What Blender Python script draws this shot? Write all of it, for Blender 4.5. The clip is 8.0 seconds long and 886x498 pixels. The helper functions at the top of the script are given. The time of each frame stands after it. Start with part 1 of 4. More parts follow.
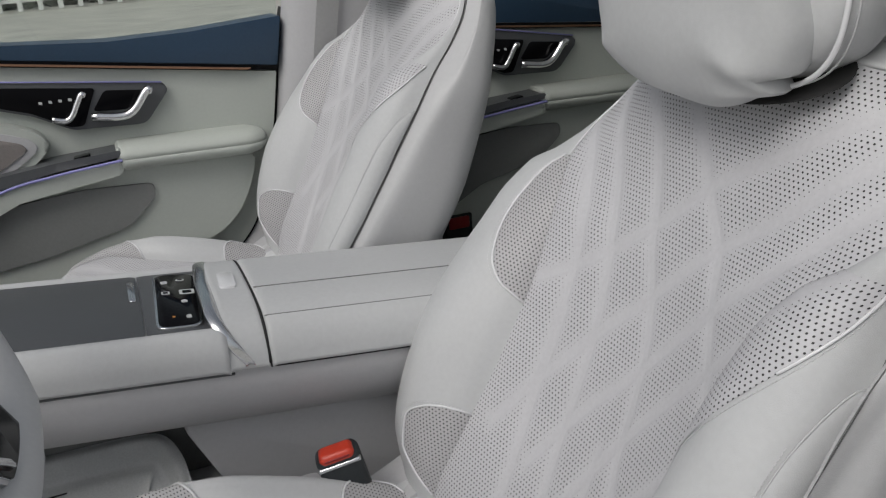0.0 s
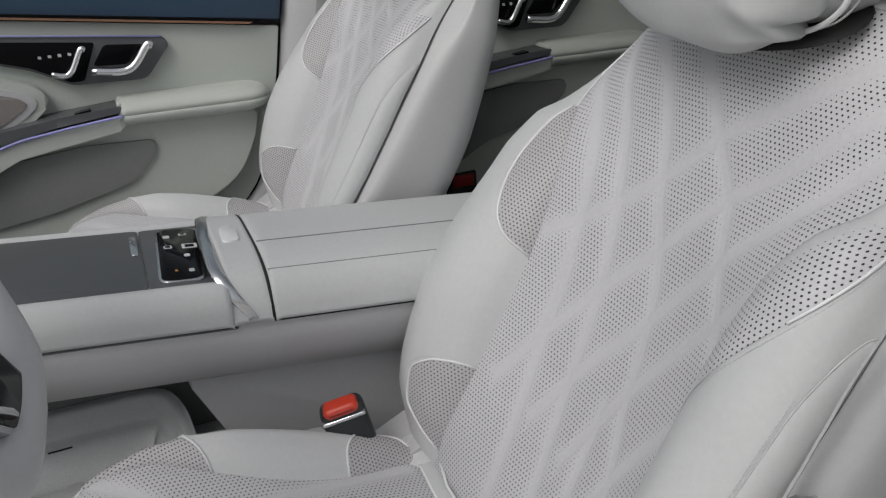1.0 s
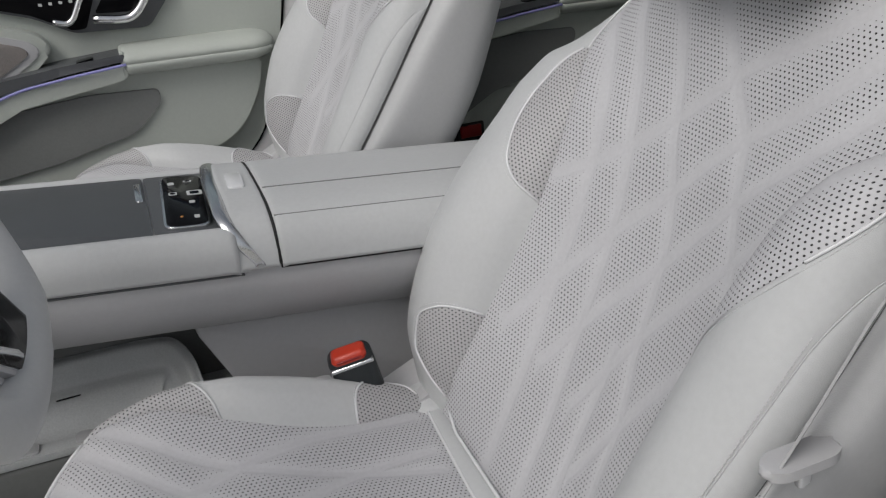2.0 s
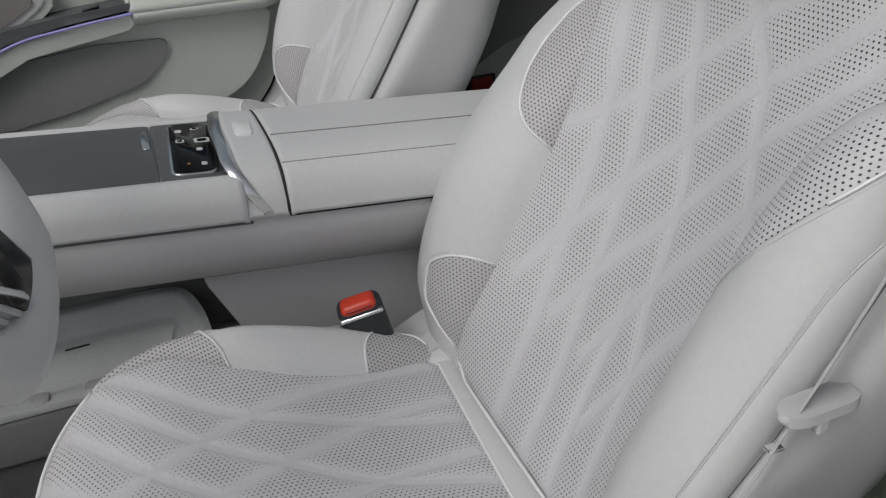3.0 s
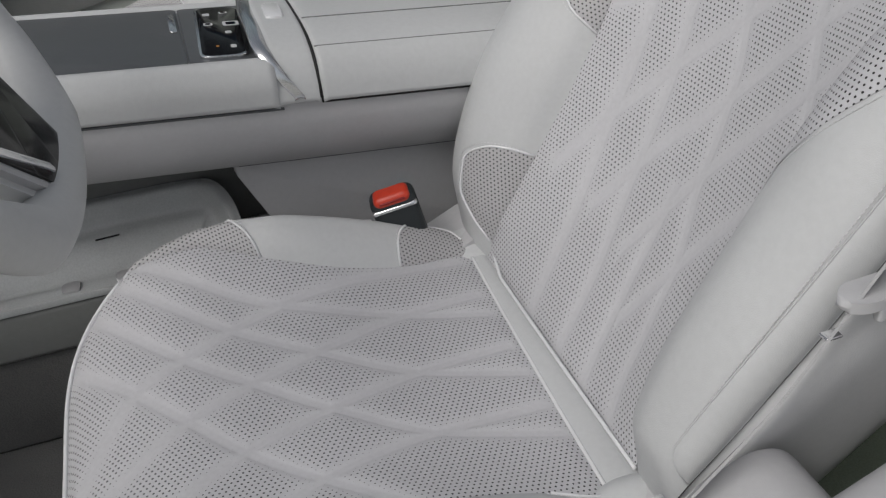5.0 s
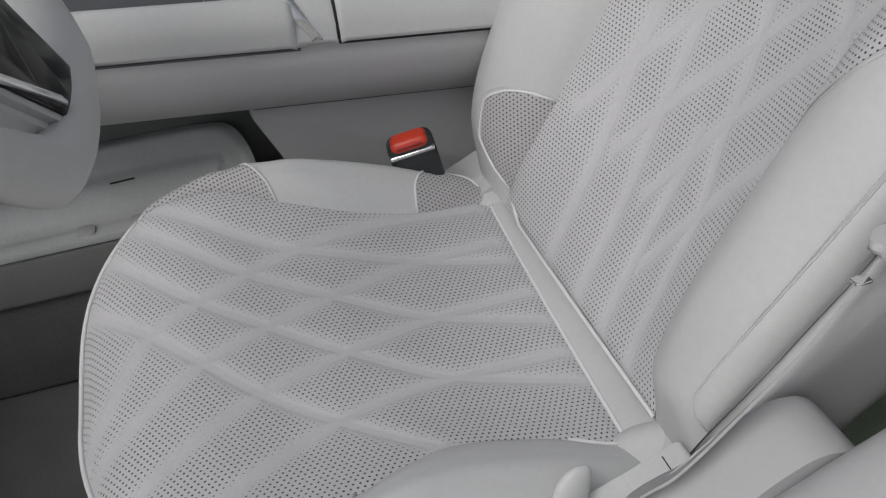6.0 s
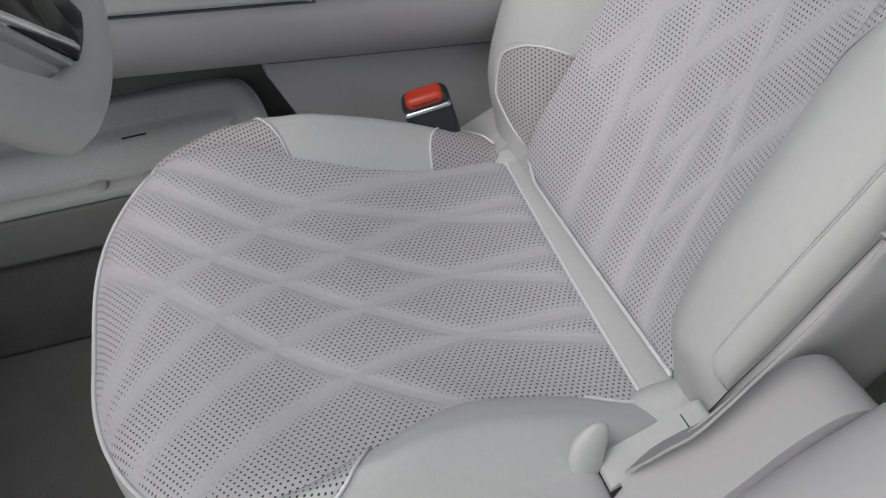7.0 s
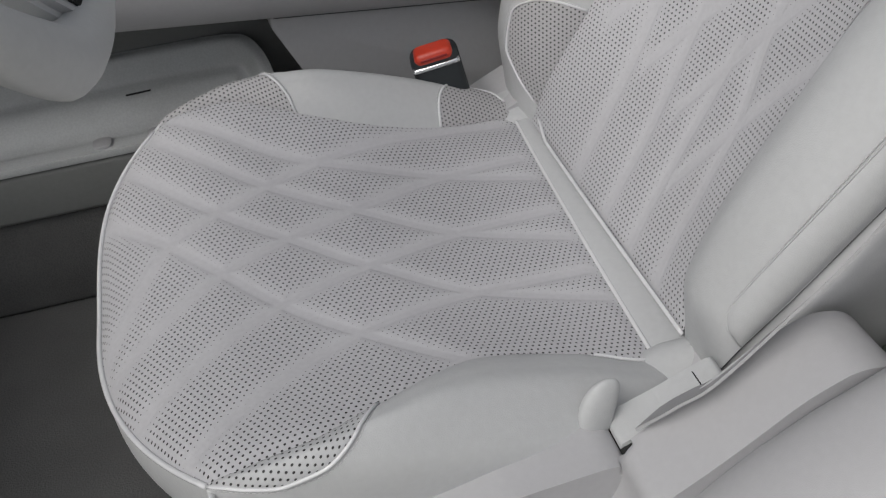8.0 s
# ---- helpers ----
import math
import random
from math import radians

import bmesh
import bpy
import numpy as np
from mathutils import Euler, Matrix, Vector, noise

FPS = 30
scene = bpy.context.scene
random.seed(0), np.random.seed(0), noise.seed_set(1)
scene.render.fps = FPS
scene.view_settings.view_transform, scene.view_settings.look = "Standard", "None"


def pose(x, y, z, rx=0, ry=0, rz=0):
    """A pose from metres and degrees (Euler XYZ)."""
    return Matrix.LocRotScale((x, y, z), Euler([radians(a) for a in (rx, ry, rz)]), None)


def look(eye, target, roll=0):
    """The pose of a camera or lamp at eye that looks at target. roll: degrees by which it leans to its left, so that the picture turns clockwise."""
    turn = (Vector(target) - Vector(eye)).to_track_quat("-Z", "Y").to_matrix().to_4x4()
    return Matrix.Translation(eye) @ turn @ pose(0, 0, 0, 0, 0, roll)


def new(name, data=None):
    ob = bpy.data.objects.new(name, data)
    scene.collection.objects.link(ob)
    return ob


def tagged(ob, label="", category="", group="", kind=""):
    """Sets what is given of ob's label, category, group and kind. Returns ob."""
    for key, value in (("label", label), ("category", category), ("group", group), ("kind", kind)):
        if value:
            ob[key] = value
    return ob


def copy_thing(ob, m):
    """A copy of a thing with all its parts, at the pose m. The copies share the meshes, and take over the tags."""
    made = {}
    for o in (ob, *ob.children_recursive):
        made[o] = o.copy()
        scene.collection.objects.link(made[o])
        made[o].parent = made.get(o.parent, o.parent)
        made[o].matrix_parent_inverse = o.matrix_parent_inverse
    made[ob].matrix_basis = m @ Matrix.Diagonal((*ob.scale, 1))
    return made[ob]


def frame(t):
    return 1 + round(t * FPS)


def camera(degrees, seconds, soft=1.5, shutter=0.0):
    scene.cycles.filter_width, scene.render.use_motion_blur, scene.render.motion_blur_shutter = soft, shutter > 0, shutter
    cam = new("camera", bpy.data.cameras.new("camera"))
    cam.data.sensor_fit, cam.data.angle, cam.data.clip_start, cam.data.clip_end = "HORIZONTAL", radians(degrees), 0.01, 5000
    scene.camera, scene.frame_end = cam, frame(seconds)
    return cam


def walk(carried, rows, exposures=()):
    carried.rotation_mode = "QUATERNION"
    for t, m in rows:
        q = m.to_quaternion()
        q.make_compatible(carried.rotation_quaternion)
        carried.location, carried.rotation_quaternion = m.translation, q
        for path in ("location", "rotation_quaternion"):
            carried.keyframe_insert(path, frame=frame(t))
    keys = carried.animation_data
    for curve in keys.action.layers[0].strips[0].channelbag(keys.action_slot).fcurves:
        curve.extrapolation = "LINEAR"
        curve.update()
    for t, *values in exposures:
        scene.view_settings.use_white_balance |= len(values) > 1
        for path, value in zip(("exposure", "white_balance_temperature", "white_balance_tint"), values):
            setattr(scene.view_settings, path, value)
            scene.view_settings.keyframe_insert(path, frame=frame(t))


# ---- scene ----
cam = camera(52.5, 8.0, soft=1.2)
PATH = [
    (0, (-0.272, -0.686, 0.962), (0.366, 1.082, 0.278), -4.4),
    (0.5, (-0.273, -0.682, 0.955), (0.356, 1.074, 0.232), -4.4),
    (1, (-0.272, -0.679, 0.948), (0.343, 1.066, 0.188), -4.5),
    (1.5, (-0.273, -0.675, 0.939), (0.327, 1.056, 0.136), -4.7),
    (3, (-0.273, -0.663, 0.912), (0.271, 1.027, -0.009), -5.0),
    (3.5, (-0.275, -0.659, 0.902), (0.246, 1.017, -0.057), -5.1),
    (4, (-0.275, -0.656, 0.894), (0.221, 1.006, -0.103), -5.2),
    (4.5, (-0.278, -0.651, 0.884), (0.193, 0.993, -0.152), -5.3),
    (6, (-0.284, -0.641, 0.858), (0.11, 0.945, -0.296), -5.4),
    (6.5, (-0.287, -0.638, 0.85), (0.085, 0.93, -0.335), -5.4),
    (7, (-0.29, -0.636, 0.844), (0.068, 0.915, -0.367), -5.4),
    (7.5, (-0.292, -0.634, 0.835), (0.051, 0.898, -0.403), -5.4),
    (8, (-0.293, -0.633, 0.829), (0.037, 0.881, -0.435), -5.5),
]
walk(cam, [(t, look(eye, target, roll)) for t, eye, target, roll in PATH], exposures=[(0.0, -0.31), (8.0, -0.33)])

# ---- light ----
SUN_AZ, SUN_EL = 236.0, 50.0
world = bpy.data.worlds.new("sky")
scene.world = world
world.use_nodes = True
wn = world.node_tree.nodes
sky = wn.new("ShaderNodeTexSky")
sky.sky_type, sky.sun_disc = "NISHITA", False
sky.sun_elevation, sky.sun_rotation = radians(SUN_EL), radians(SUN_AZ)
sky.air_density, sky.dust_density, sky.ozone_density = 1.0, 4.0, 1.0
hue = wn.new("ShaderNodeHueSaturation")
hue.inputs["Saturation"].default_value = 0.35
world.node_tree.links.new(sky.outputs[0], hue.inputs["Color"])
world.node_tree.links.new(hue.outputs[0], wn["Background"].inputs["Color"])
wn["Background"].inputs["Strength"].default_value = 0.11
sun = new("sun", bpy.data.lights.new("sun", "SUN"))
sun.data.energy, sun.data.angle, sun.data.color = 1.3, radians(35), (1.0, 0.98, 0.96)
a, e = radians(SUN_AZ), radians(SUN_EL)
sun.matrix_world = look((math.sin(a) * math.cos(e) * 20, math.cos(a) * math.cos(e) * 20, math.sin(e) * 20), (0, 0, 0))

# ---- small tools ----
import functools



def hermite(xs, ys):
    """A smooth curve through a few stations."""
    xs, ys = np.array(xs, float), np.array(ys, float)
    d = np.diff(ys) / np.diff(xs)
    m = np.concatenate([[d[0]], np.where(d[:-1] * d[1:] > 0, 2 * d[:-1] * d[1:] / np.where(d[:-1] + d[1:] == 0, 1, d[:-1] + d[1:]), 0), [d[-1]]])

    def at(x):
        x = np.clip(np.asarray(x, float), xs[0], xs[-1])
        i = np.clip(np.searchsorted(xs, x) - 1, 0, len(xs) - 2)
        h = xs[i + 1] - xs[i]
        t = (x - xs[i]) / h
        return (ys[i] * (1 + 2 * t) * (1 - t) ** 2 + h * m[i] * t * (1 - t) ** 2 + ys[i + 1] * t * t * (3 - 2 * t) + h * m[i + 1] * t * t * (t - 1))
    return at


def spline(points, steps=8, closed=False):
    """Catmull-Rom curve through points, as an array."""
    p = np.array(points, float)
    n = len(p)
    q = np.vstack([p[-1], p, p[0], p[1]]) if closed else np.vstack([2 * p[0] - p[1], p, 2 * p[-1] - p[-2]])
    out = []
    for i in range(n if closed else n - 1):
        a0, a1, a2, a3 = q[i:i + 4]
        for t in np.arange(steps) / steps:
            out.append(0.5 * (2 * a1 + (a2 - a0) * t + (2 * a0 - 5 * a1 + 4 * a2 - a3) * t * t + (3 * a1 - a0 - 3 * a2 + a3) * t ** 3))
    if not closed:
        out.append(p[-1])
    return np.array(out)


def rounded(points, radius, steps=5):
    """A closed flat outline with its corners rounded."""
    p = [Vector(a) for a in points]
    out = []
    for i, b in enumerate(p):
        a, c = p[i - 1], p[(i + 1) % len(p)]
        r = min(radius, (a - b).length * 0.45, (c - b).length * 0.45)
        s, f = b + (a - b).normalized() * r, b + (c - b).normalized() * r
        for k in range(steps + 1):
            t = k / steps
            out.append(tuple(s * (1 - t) ** 2 + b * 2 * t * (1 - t) + f * t * t))
    return out


def mesh_object(name, verts, faces, material, smooth=True):
    me = bpy.data.meshes.new(name)
    me.from_pydata([tuple(map(float, v)) for v in verts], [], faces)
    me.materials.append(material)
    me.polygons.foreach_set("use_smooth", [smooth] * len(me.polygons))
    me.update()
    return new(name, me)


def under(ob, parent, label=""):
    if parent:
        ob.parent = parent
    return tagged(ob, label)


def part(name, bm, material, parent=None, label="", smooth=True, angle=40):
    me = bpy.data.meshes.new(name)
    bmesh.ops.recalc_face_normals(bm, faces=bm.faces)
    for f in bm.faces:
        f.smooth = smooth
    for ed in bm.edges:
        ed.smooth = not (len(ed.link_faces) == 2 and ed.calc_face_angle(0) > radians(angle))
    bm.to_mesh(me)
    bm.free()
    me.materials.append(material)
    return under(new(name, me), parent, label)


def sheet(name, P, material, parent=None, label="", uv=None, cell=None, thick=0.0):
    """A smooth sheet from a grid of points P[i, j]; uv in metres; cell: how open the holes are."""
    n, m = P.shape[:2]
    idx = np.arange(n * m).reshape(n, m)
    faces = np.stack([idx[:-1, :-1], idx[1:, :-1], idx[1:, 1:], idx[:-1, 1:]], -1).reshape(-1, 4).tolist()
    ob = mesh_object(name, P.reshape(-1, 3), faces, material)
    me = ob.data
    if uv is not None:
        lay = me.uv_layers.new(name="cut")
        loops = np.zeros(len(me.loops), int)
        me.loops.foreach_get("vertex_index", loops)
        lay.data.foreach_set("uv", uv.reshape(-1, 2)[loops].ravel())
    if cell is not None:
        att = me.attributes.new("cell", "FLOAT", "POINT")
        att.data.foreach_set("value", cell.ravel().astype(float))
    if thick:
        mod = ob.modifiers.new("thickness", "SOLIDIFY")
        mod.thickness, mod.offset = thick, -1.0
    return under(ob, parent, label)


def tube(name, pts, r, material, parent=None, label="", closed=False, sides=8, flat=1.0, taper=None):
    """A round cord along pts."""
    pts = np.array(pts, float)
    n = len(pts)
    tan = np.roll(pts, -1, 0) - np.roll(pts, 1, 0) if closed else np.gradient(pts, axis=0)
    tan /= np.linalg.norm(tan, axis=1)[:, None]
    ref = np.array([0.3, 0.2, 1.0]) if abs(tan[0][2]) < 0.9 else np.array([1.0, 0.2, 0.1])
    u = np.cross(tan[0], ref)
    verts, faces = [], []
    for i in range(n):
        u = u - tan[i] * np.dot(u, tan[i])
        u /= np.linalg.norm(u)
        w = np.cross(tan[i], u)
        k = r if taper is None else r * taper[i]
        for j in range(sides):
            a = 2 * math.pi * j / sides
            verts.append(pts[i] + u * math.cos(a) * k + w * math.sin(a) * k * flat)
    for i in range(n if closed else n - 1):
        for j in range(sides):
            a, b = i * sides + j, i * sides + (j + 1) % sides
            c, d = ((i + 1) % n) * sides + (j + 1) % sides, ((i + 1) % n) * sides + j
            faces.append((a, b, c, d))
    if not closed:
        faces += [tuple(range(sides))[::-1], tuple((n - 1) * sides + j for j in range(sides))]
    return under(mesh_object(name, verts, faces, material), parent, label)


def ribbon(name, pts, across, width, thick, material, parent=None, label=""):
    """A flat strap along pts; across gives its width's direction."""
    pts = np.array(pts, float)
    tan = np.gradient(pts, axis=0)
    bm = bmesh.new()
    rows = []
    for p, t in zip(pts, tan):
        a = np.array(across(p) if callable(across) else across, float)
        a -= t * np.dot(a, t) / np.dot(t, t)
        a /= np.linalg.norm(a)
        k = np.cross(t / np.linalg.norm(t), a)
        rows.append([bm.verts.new(p + a * sa * width / 2 + k * sk * thick / 2) for sa, sk in ((-1, -1), (1, -1), (1, 1), (-1, 1))])
    for r0, r1 in zip(rows, rows[1:]):
        for j in range(4):
            bm.faces.new((r0[j], r0[(j + 1) % 4], r1[(j + 1) % 4], r1[j]))
    bm.faces.new(rows[0][::-1]), bm.faces.new(rows[-1])
    return part(name, bm, material, parent, label)


def plate(name, outline, axis, a0, a1, material, parent=None, label="", bevel=0.003, segments=3, shear=None):
    """A flat outline drawn out along one axis from a0 to a1, with rounded edges. The outline holds the two other coordinates in xyz order."""
    bm = bmesh.new()
    keep = [i for i in range(3) if i != axis]

    def vert(p, a):
        c = [0.0, 0.0, 0.0]
        c[keep[0]], c[keep[1]], c[axis] = p[0], p[1], a
        if shear:
            c = shear(c)
        return bm.verts.new(c)
    lo, hi = [vert(p, a0) for p in outline], [vert(p, a1) for p in outline]
    n = len(outline)
    caps = [bm.faces.new(lo[::-1]), bm.faces.new(hi)]
    for i in range(n):
        bm.faces.new((lo[i], lo[(i + 1) % n], hi[(i + 1) % n], hi[i]))
    if bevel:
        edges = [ed for f in caps for ed in f.edges]
        bmesh.ops.bevel(bm, geom=edges, offset=bevel, segments=segments, profile=0.5, affect="EDGES", clamp_overlap=True)
    return part(name, bm, material, parent, label)


def box(name, lo, hi, material, parent=None, label="", bevel=0.004, segments=3, m=None):
    bm = bmesh.new()
    bmesh.ops.create_cube(bm, size=1)
    for v in bm.verts:
        v.co = [lo[i] + (v.co[i] + 0.5) * (hi[i] - lo[i]) for i in range(3)]
    if bevel:
        bmesh.ops.bevel(bm, geom=bm.edges[:], offset=bevel, segments=segments, profile=0.5, affect="EDGES", clamp_overlap=True)
    if m is not None:
        bmesh.ops.transform(bm, matrix=m, verts=bm.verts)
    return part(name, bm, material, parent, label)


def thing(name, at, label, category, group="", kind=""):
    ob = new(name)
    ob.empty_display_size = 0.05
    ob.location = at
    return tagged(ob, label, category, group, kind)


def hang(root):
    """Parts are drawn in world metres: keep them there under their thing."""
    bpy.context.view_layer.update()
    for c in root.children:
        c.matrix_parent_inverse = Matrix.Translation(root.location).inverted()


# ---- materials ----


def material(name, colour, rough=0.5, metal=0.0, spread=0.06, scale=6.0, grain=0.0, grain_scale=900.0, coat=0.0, spec=0.5, transmission=0.0):
    """Colour with wide and fine variation, and a fine grain in relief."""
    mat = bpy.data.materials.new(name)
    mat.use_nodes = True
    nt = mat.node_tree
    b = nt.nodes["Principled BSDF"]
    pos = nt.nodes.new("ShaderNodeTexCoord")
    wide, fine = nt.nodes.new("ShaderNodeTexNoise"), nt.nodes.new("ShaderNodeTexNoise")
    wide.inputs["Scale"].default_value, wide.inputs["Detail"].default_value = scale, 4
    fine.inputs["Scale"].default_value, fine.inputs["Detail"].default_value = scale * 30, 3
    both = nt.nodes.new("ShaderNodeMath")
    both.operation = "ADD"
    ramp = nt.nodes.new("ShaderNodeMapRange")
    ramp.inputs["From Min"].default_value, ramp.inputs["From Max"].default_value = 0.7, 1.3
    ramp.inputs["To Min"].default_value, ramp.inputs["To Max"].default_value = 1 - spread, 1 + spread
    mul = nt.nodes.new("ShaderNodeVectorMath")
    mul.operation = "SCALE"
    mul.inputs[0].default_value = colour
    for t in (wide, fine):
        nt.links.new(pos.outputs["Object"], t.inputs["Vector"])
    nt.links.new(wide.outputs["Fac"], both.inputs[0])
    nt.links.new(fine.outputs["Fac"], both.inputs[1])
    nt.links.new(both.outputs[0], ramp.inputs["Value"])
    nt.links.new(ramp.outputs[0], mul.inputs["Scale"])
    nt.links.new(mul.outputs[0], b.inputs["Base Color"])
    rr = nt.nodes.new("ShaderNodeMapRange")
    rr.inputs["From Min"].default_value, rr.inputs["From Max"].default_value = 0.3, 0.7
    rr.inputs["To Min"].default_value, rr.inputs["To Max"].default_value = rough * 0.9, min(1, rough * 1.12)
    nt.links.new(wide.outputs["Fac"], rr.inputs["Value"])
    nt.links.new(rr.outputs[0], b.inputs["Roughness"])
    b.inputs["Metallic"].default_value = metal
    b.inputs["Coat Weight"].default_value = coat
    b.inputs["Specular IOR Level"].default_value = spec
    b.inputs["Transmission Weight"].default_value = transmission
    if grain:
        vor = nt.nodes.new("ShaderNodeTexVoronoi")
        vor.inputs["Scale"].default_value = grain_scale
        bump = nt.nodes.new("ShaderNodeBump")
        bump.inputs["Strength"].default_value, bump.inputs["Distance"].default_value = grain, 0.0006
        nt.links.new(pos.outputs["Object"], vor.inputs["Vector"])
        nt.links.new(vor.outputs["Distance"], bump.inputs["Height"])
        nt.links.new(bump.outputs[0], b.inputs["Normal"])
    return mat


def perforated(name, colour, pitch=0.0052, radius=0.00094, rough=0.5, use_cell=True):
    """Leather with rows of punched holes, laid out in the cut's own metres."""
    mat = material(name, colour, rough, spread=0.05, scale=8.0)
    nt = mat.node_tree
    b = nt.nodes["Principled BSDF"]

    def math_node(op, x, y=None, z=None):
        n = nt.nodes.new("ShaderNodeMath")
        n.operation = op
        for sock, v in zip(n.inputs, (x, y, z)):
            if v is None:
                continue
            if isinstance(v, (int, float)):
                sock.default_value = v
            else:
                nt.links.new(v, sock)
        return n.outputs[0]
    uv = nt.nodes.new("ShaderNodeUVMap")
    uv.uv_map = "cut"
    sep = nt.nodes.new("ShaderNodeSeparateXYZ")
    nt.links.new(uv.outputs[0], sep.inputs[0])
    px, py = pitch, pitch * 1.732
    fx, fy = math_node("DIVIDE", sep.outputs[0], px), math_node("DIVIDE", sep.outputs[1], py)

    def lattice(shift):
        gx = math_node("SUBTRACT", math_node("FRACT", math_node("ADD", fx, shift)), 0.5)
        gy = math_node("SUBTRACT", math_node("FRACT", math_node("ADD", fy, shift)), 0.5)
        dx, dy = math_node("MULTIPLY", gx, px), math_node("MULTIPLY", gy, py)
        return math_node("SQRT", math_node("ADD", math_node("MULTIPLY", dx, dx), math_node("MULTIPLY", dy, dy)))
    d = math_node("MINIMUM", lattice(0.0), lattice(0.5))
    if use_cell:
        at = nt.nodes.new("ShaderNodeAttribute")
        at.attribute_name = "cell"
        r = math_node("MULTIPLY", at.outputs["Fac"], radius)
    else:
        r = math_node("MULTIPLY", 1.0, radius)
    hole = nt.nodes.new("ShaderNodeMapRange")
    hole.interpolation_type = "SMOOTHSTEP"
    nt.links.new(math_node("SUBTRACT", r, d), hole.inputs["Value"])
    hole.inputs["From Min"].default_value, hole.inputs["From Max"].default_value = -0.0002, 0.0002
    mix = nt.nodes.new("ShaderNodeMix")
    mix.data_type = "RGBA"
    old = b.inputs["Base Color"].links[0].from_socket
    nt.links.new(hole.outputs[0], mix.inputs["Factor"])
    nt.links.new(old, mix.inputs["A"])
    mix.inputs["B"].default_value = (0.022, 0.021, 0.022, 1)
    nt.links.new(mix.outputs["Result"], b.inputs["Base Color"])
    bump = nt.nodes.new("ShaderNodeBump")
    bump.invert = True
    bump.inputs["Strength"].default_value, bump.inputs["Distance"].default_value = 0.6, 0.0008
    nt.links.new(hole.outputs[0], bump.inputs["Height"])
    nt.links.new(bump.outputs[0], b.inputs["Normal"])
    return mat


LEATHER = material("pale leather", (0.520, 0.53, 0.533), 0.48, spread=0.035, grain=0.18, grain_scale=1100)
PERF = perforated("perforated leather", (0.525, 0.525, 0.54))
PATCH = perforated("perforated patch leather", (0.44, 0.435, 0.44), pitch=0.0048, radius=0.0009, use_cell=False)
PATCH_PALE = perforated("pale perforated patch leather", (0.508, 0.515, 0.52), use_cell=False)
PIPING = material("satin piping", (0.72, 0.725, 0.735), 0.25, spread=0.02, coat=0.3)
THREAD = material("pale thread", (0.62, 0.62, 0.63), 0.6, spread=0.02)
FILM = material("milky plastic film", (0.54, 0.555, 0.555), 0.35, spread=0.10, scale=14.0)
TRIM = material("pale moulded plastic", (0.47, 0.47, 0.48), 0.5, spread=0.03, grain=0.15, grain_scale=1600)
SHELL = material("pale seat back leather", (0.50, 0.505, 0.51), 0.5, spread=0.03, grain=0.15)
DOOR_LEATHER = material("pale door leather", (0.47, 0.50, 0.46), 0.5, spread=0.03, grain=0.15)
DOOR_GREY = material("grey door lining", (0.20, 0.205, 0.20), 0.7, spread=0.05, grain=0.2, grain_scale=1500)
NAVY = material("navy leather", (0.024, 0.055, 0.10), 0.33, spread=0.08, grain=0.15)
COPPER = material("copper strip", (0.45, 0.26, 0.17), 0.3, 1.0, spread=0.03)
GLOSS = material("gloss black", (0.005, 0.005, 0.006), 0.10, spread=0.02, spec=0.22)
GLOSS.node_tree.nodes["Principled BSDF"].inputs["IOR"].default_value = 1.25
DARK = material("dark grey panel", (0.085, 0.09, 0.095), 0.42, spread=0.04, grain=0.1, grain_scale=2000)
CHROME = material("satin chrome", (0.72, 0.73, 0.74), 0.22, 1.0, spread=0.03)
SILVER = material("bright silver", (0.80, 0.80, 0.81), 0.18, 1.0, spread=0.02)
RUBBER = material("black rubber", (0.012, 0.012, 0.012), 0.7)
RED = material("red plastic", (0.55, 0.045, 0.02), 0.35, spread=0.05)
DARKRED = material("dark red plastic", (0.25, 0.01, 0.01), 0.35)
ANTHRACITE = material("anthracite plastic", (0.022, 0.027, 0.03), 0.45, spread=0.06, grain=0.1)
WEBBING = material("grey belt webbing", (0.38, 0.38, 0.385), 0.7, spread=0.05, grain=0.5, grain_scale=700)
STRAP = material("pale belt webbing", (0.42, 0.42, 0.42), 0.7, spread=0.05, grain=0.5, grain_scale=700)
CARPET = material("grey carpet", (0.11, 0.11, 0.108), 0.95, spread=0.18, scale=14, grain=0.9, grain_scale=450)
GLOW = material("violet light strip", (0.30, 0.30, 0.62), 0.4)
GRILLE = material("speaker grille", (0.22, 0.20, 0.19), 0.6, spread=0.1, grain=1.0, grain_scale=500)
HEADLINER = material("pale headliner", (0.60, 0.60, 0.59), 0.9, spread=0.04, grain=0.3)
GROUND = material("pale paving", (0.44, 0.43, 0.39), 0.9, spread=0.22, scale=1.5, grain=0.5, grain_scale=60)
WHITE = material("white painted fence", (0.78, 0.78, 0.77), 0.6, spread=0.05)
HEDGE = material("dark hedge", (0.06, 0.07, 0.055), 0.9, spread=0.3, scale=8)
SYMBOL = material("pale symbol print", (0.55, 0.56, 0.56), 0.5)
AMBER = material("amber symbol print", (0.6, 0.25, 0.05), 0.5)
GLASS = material("tinted glass", (0.86, 0.93, 0.89), 0.02, transmission=1.0, spread=0.0)

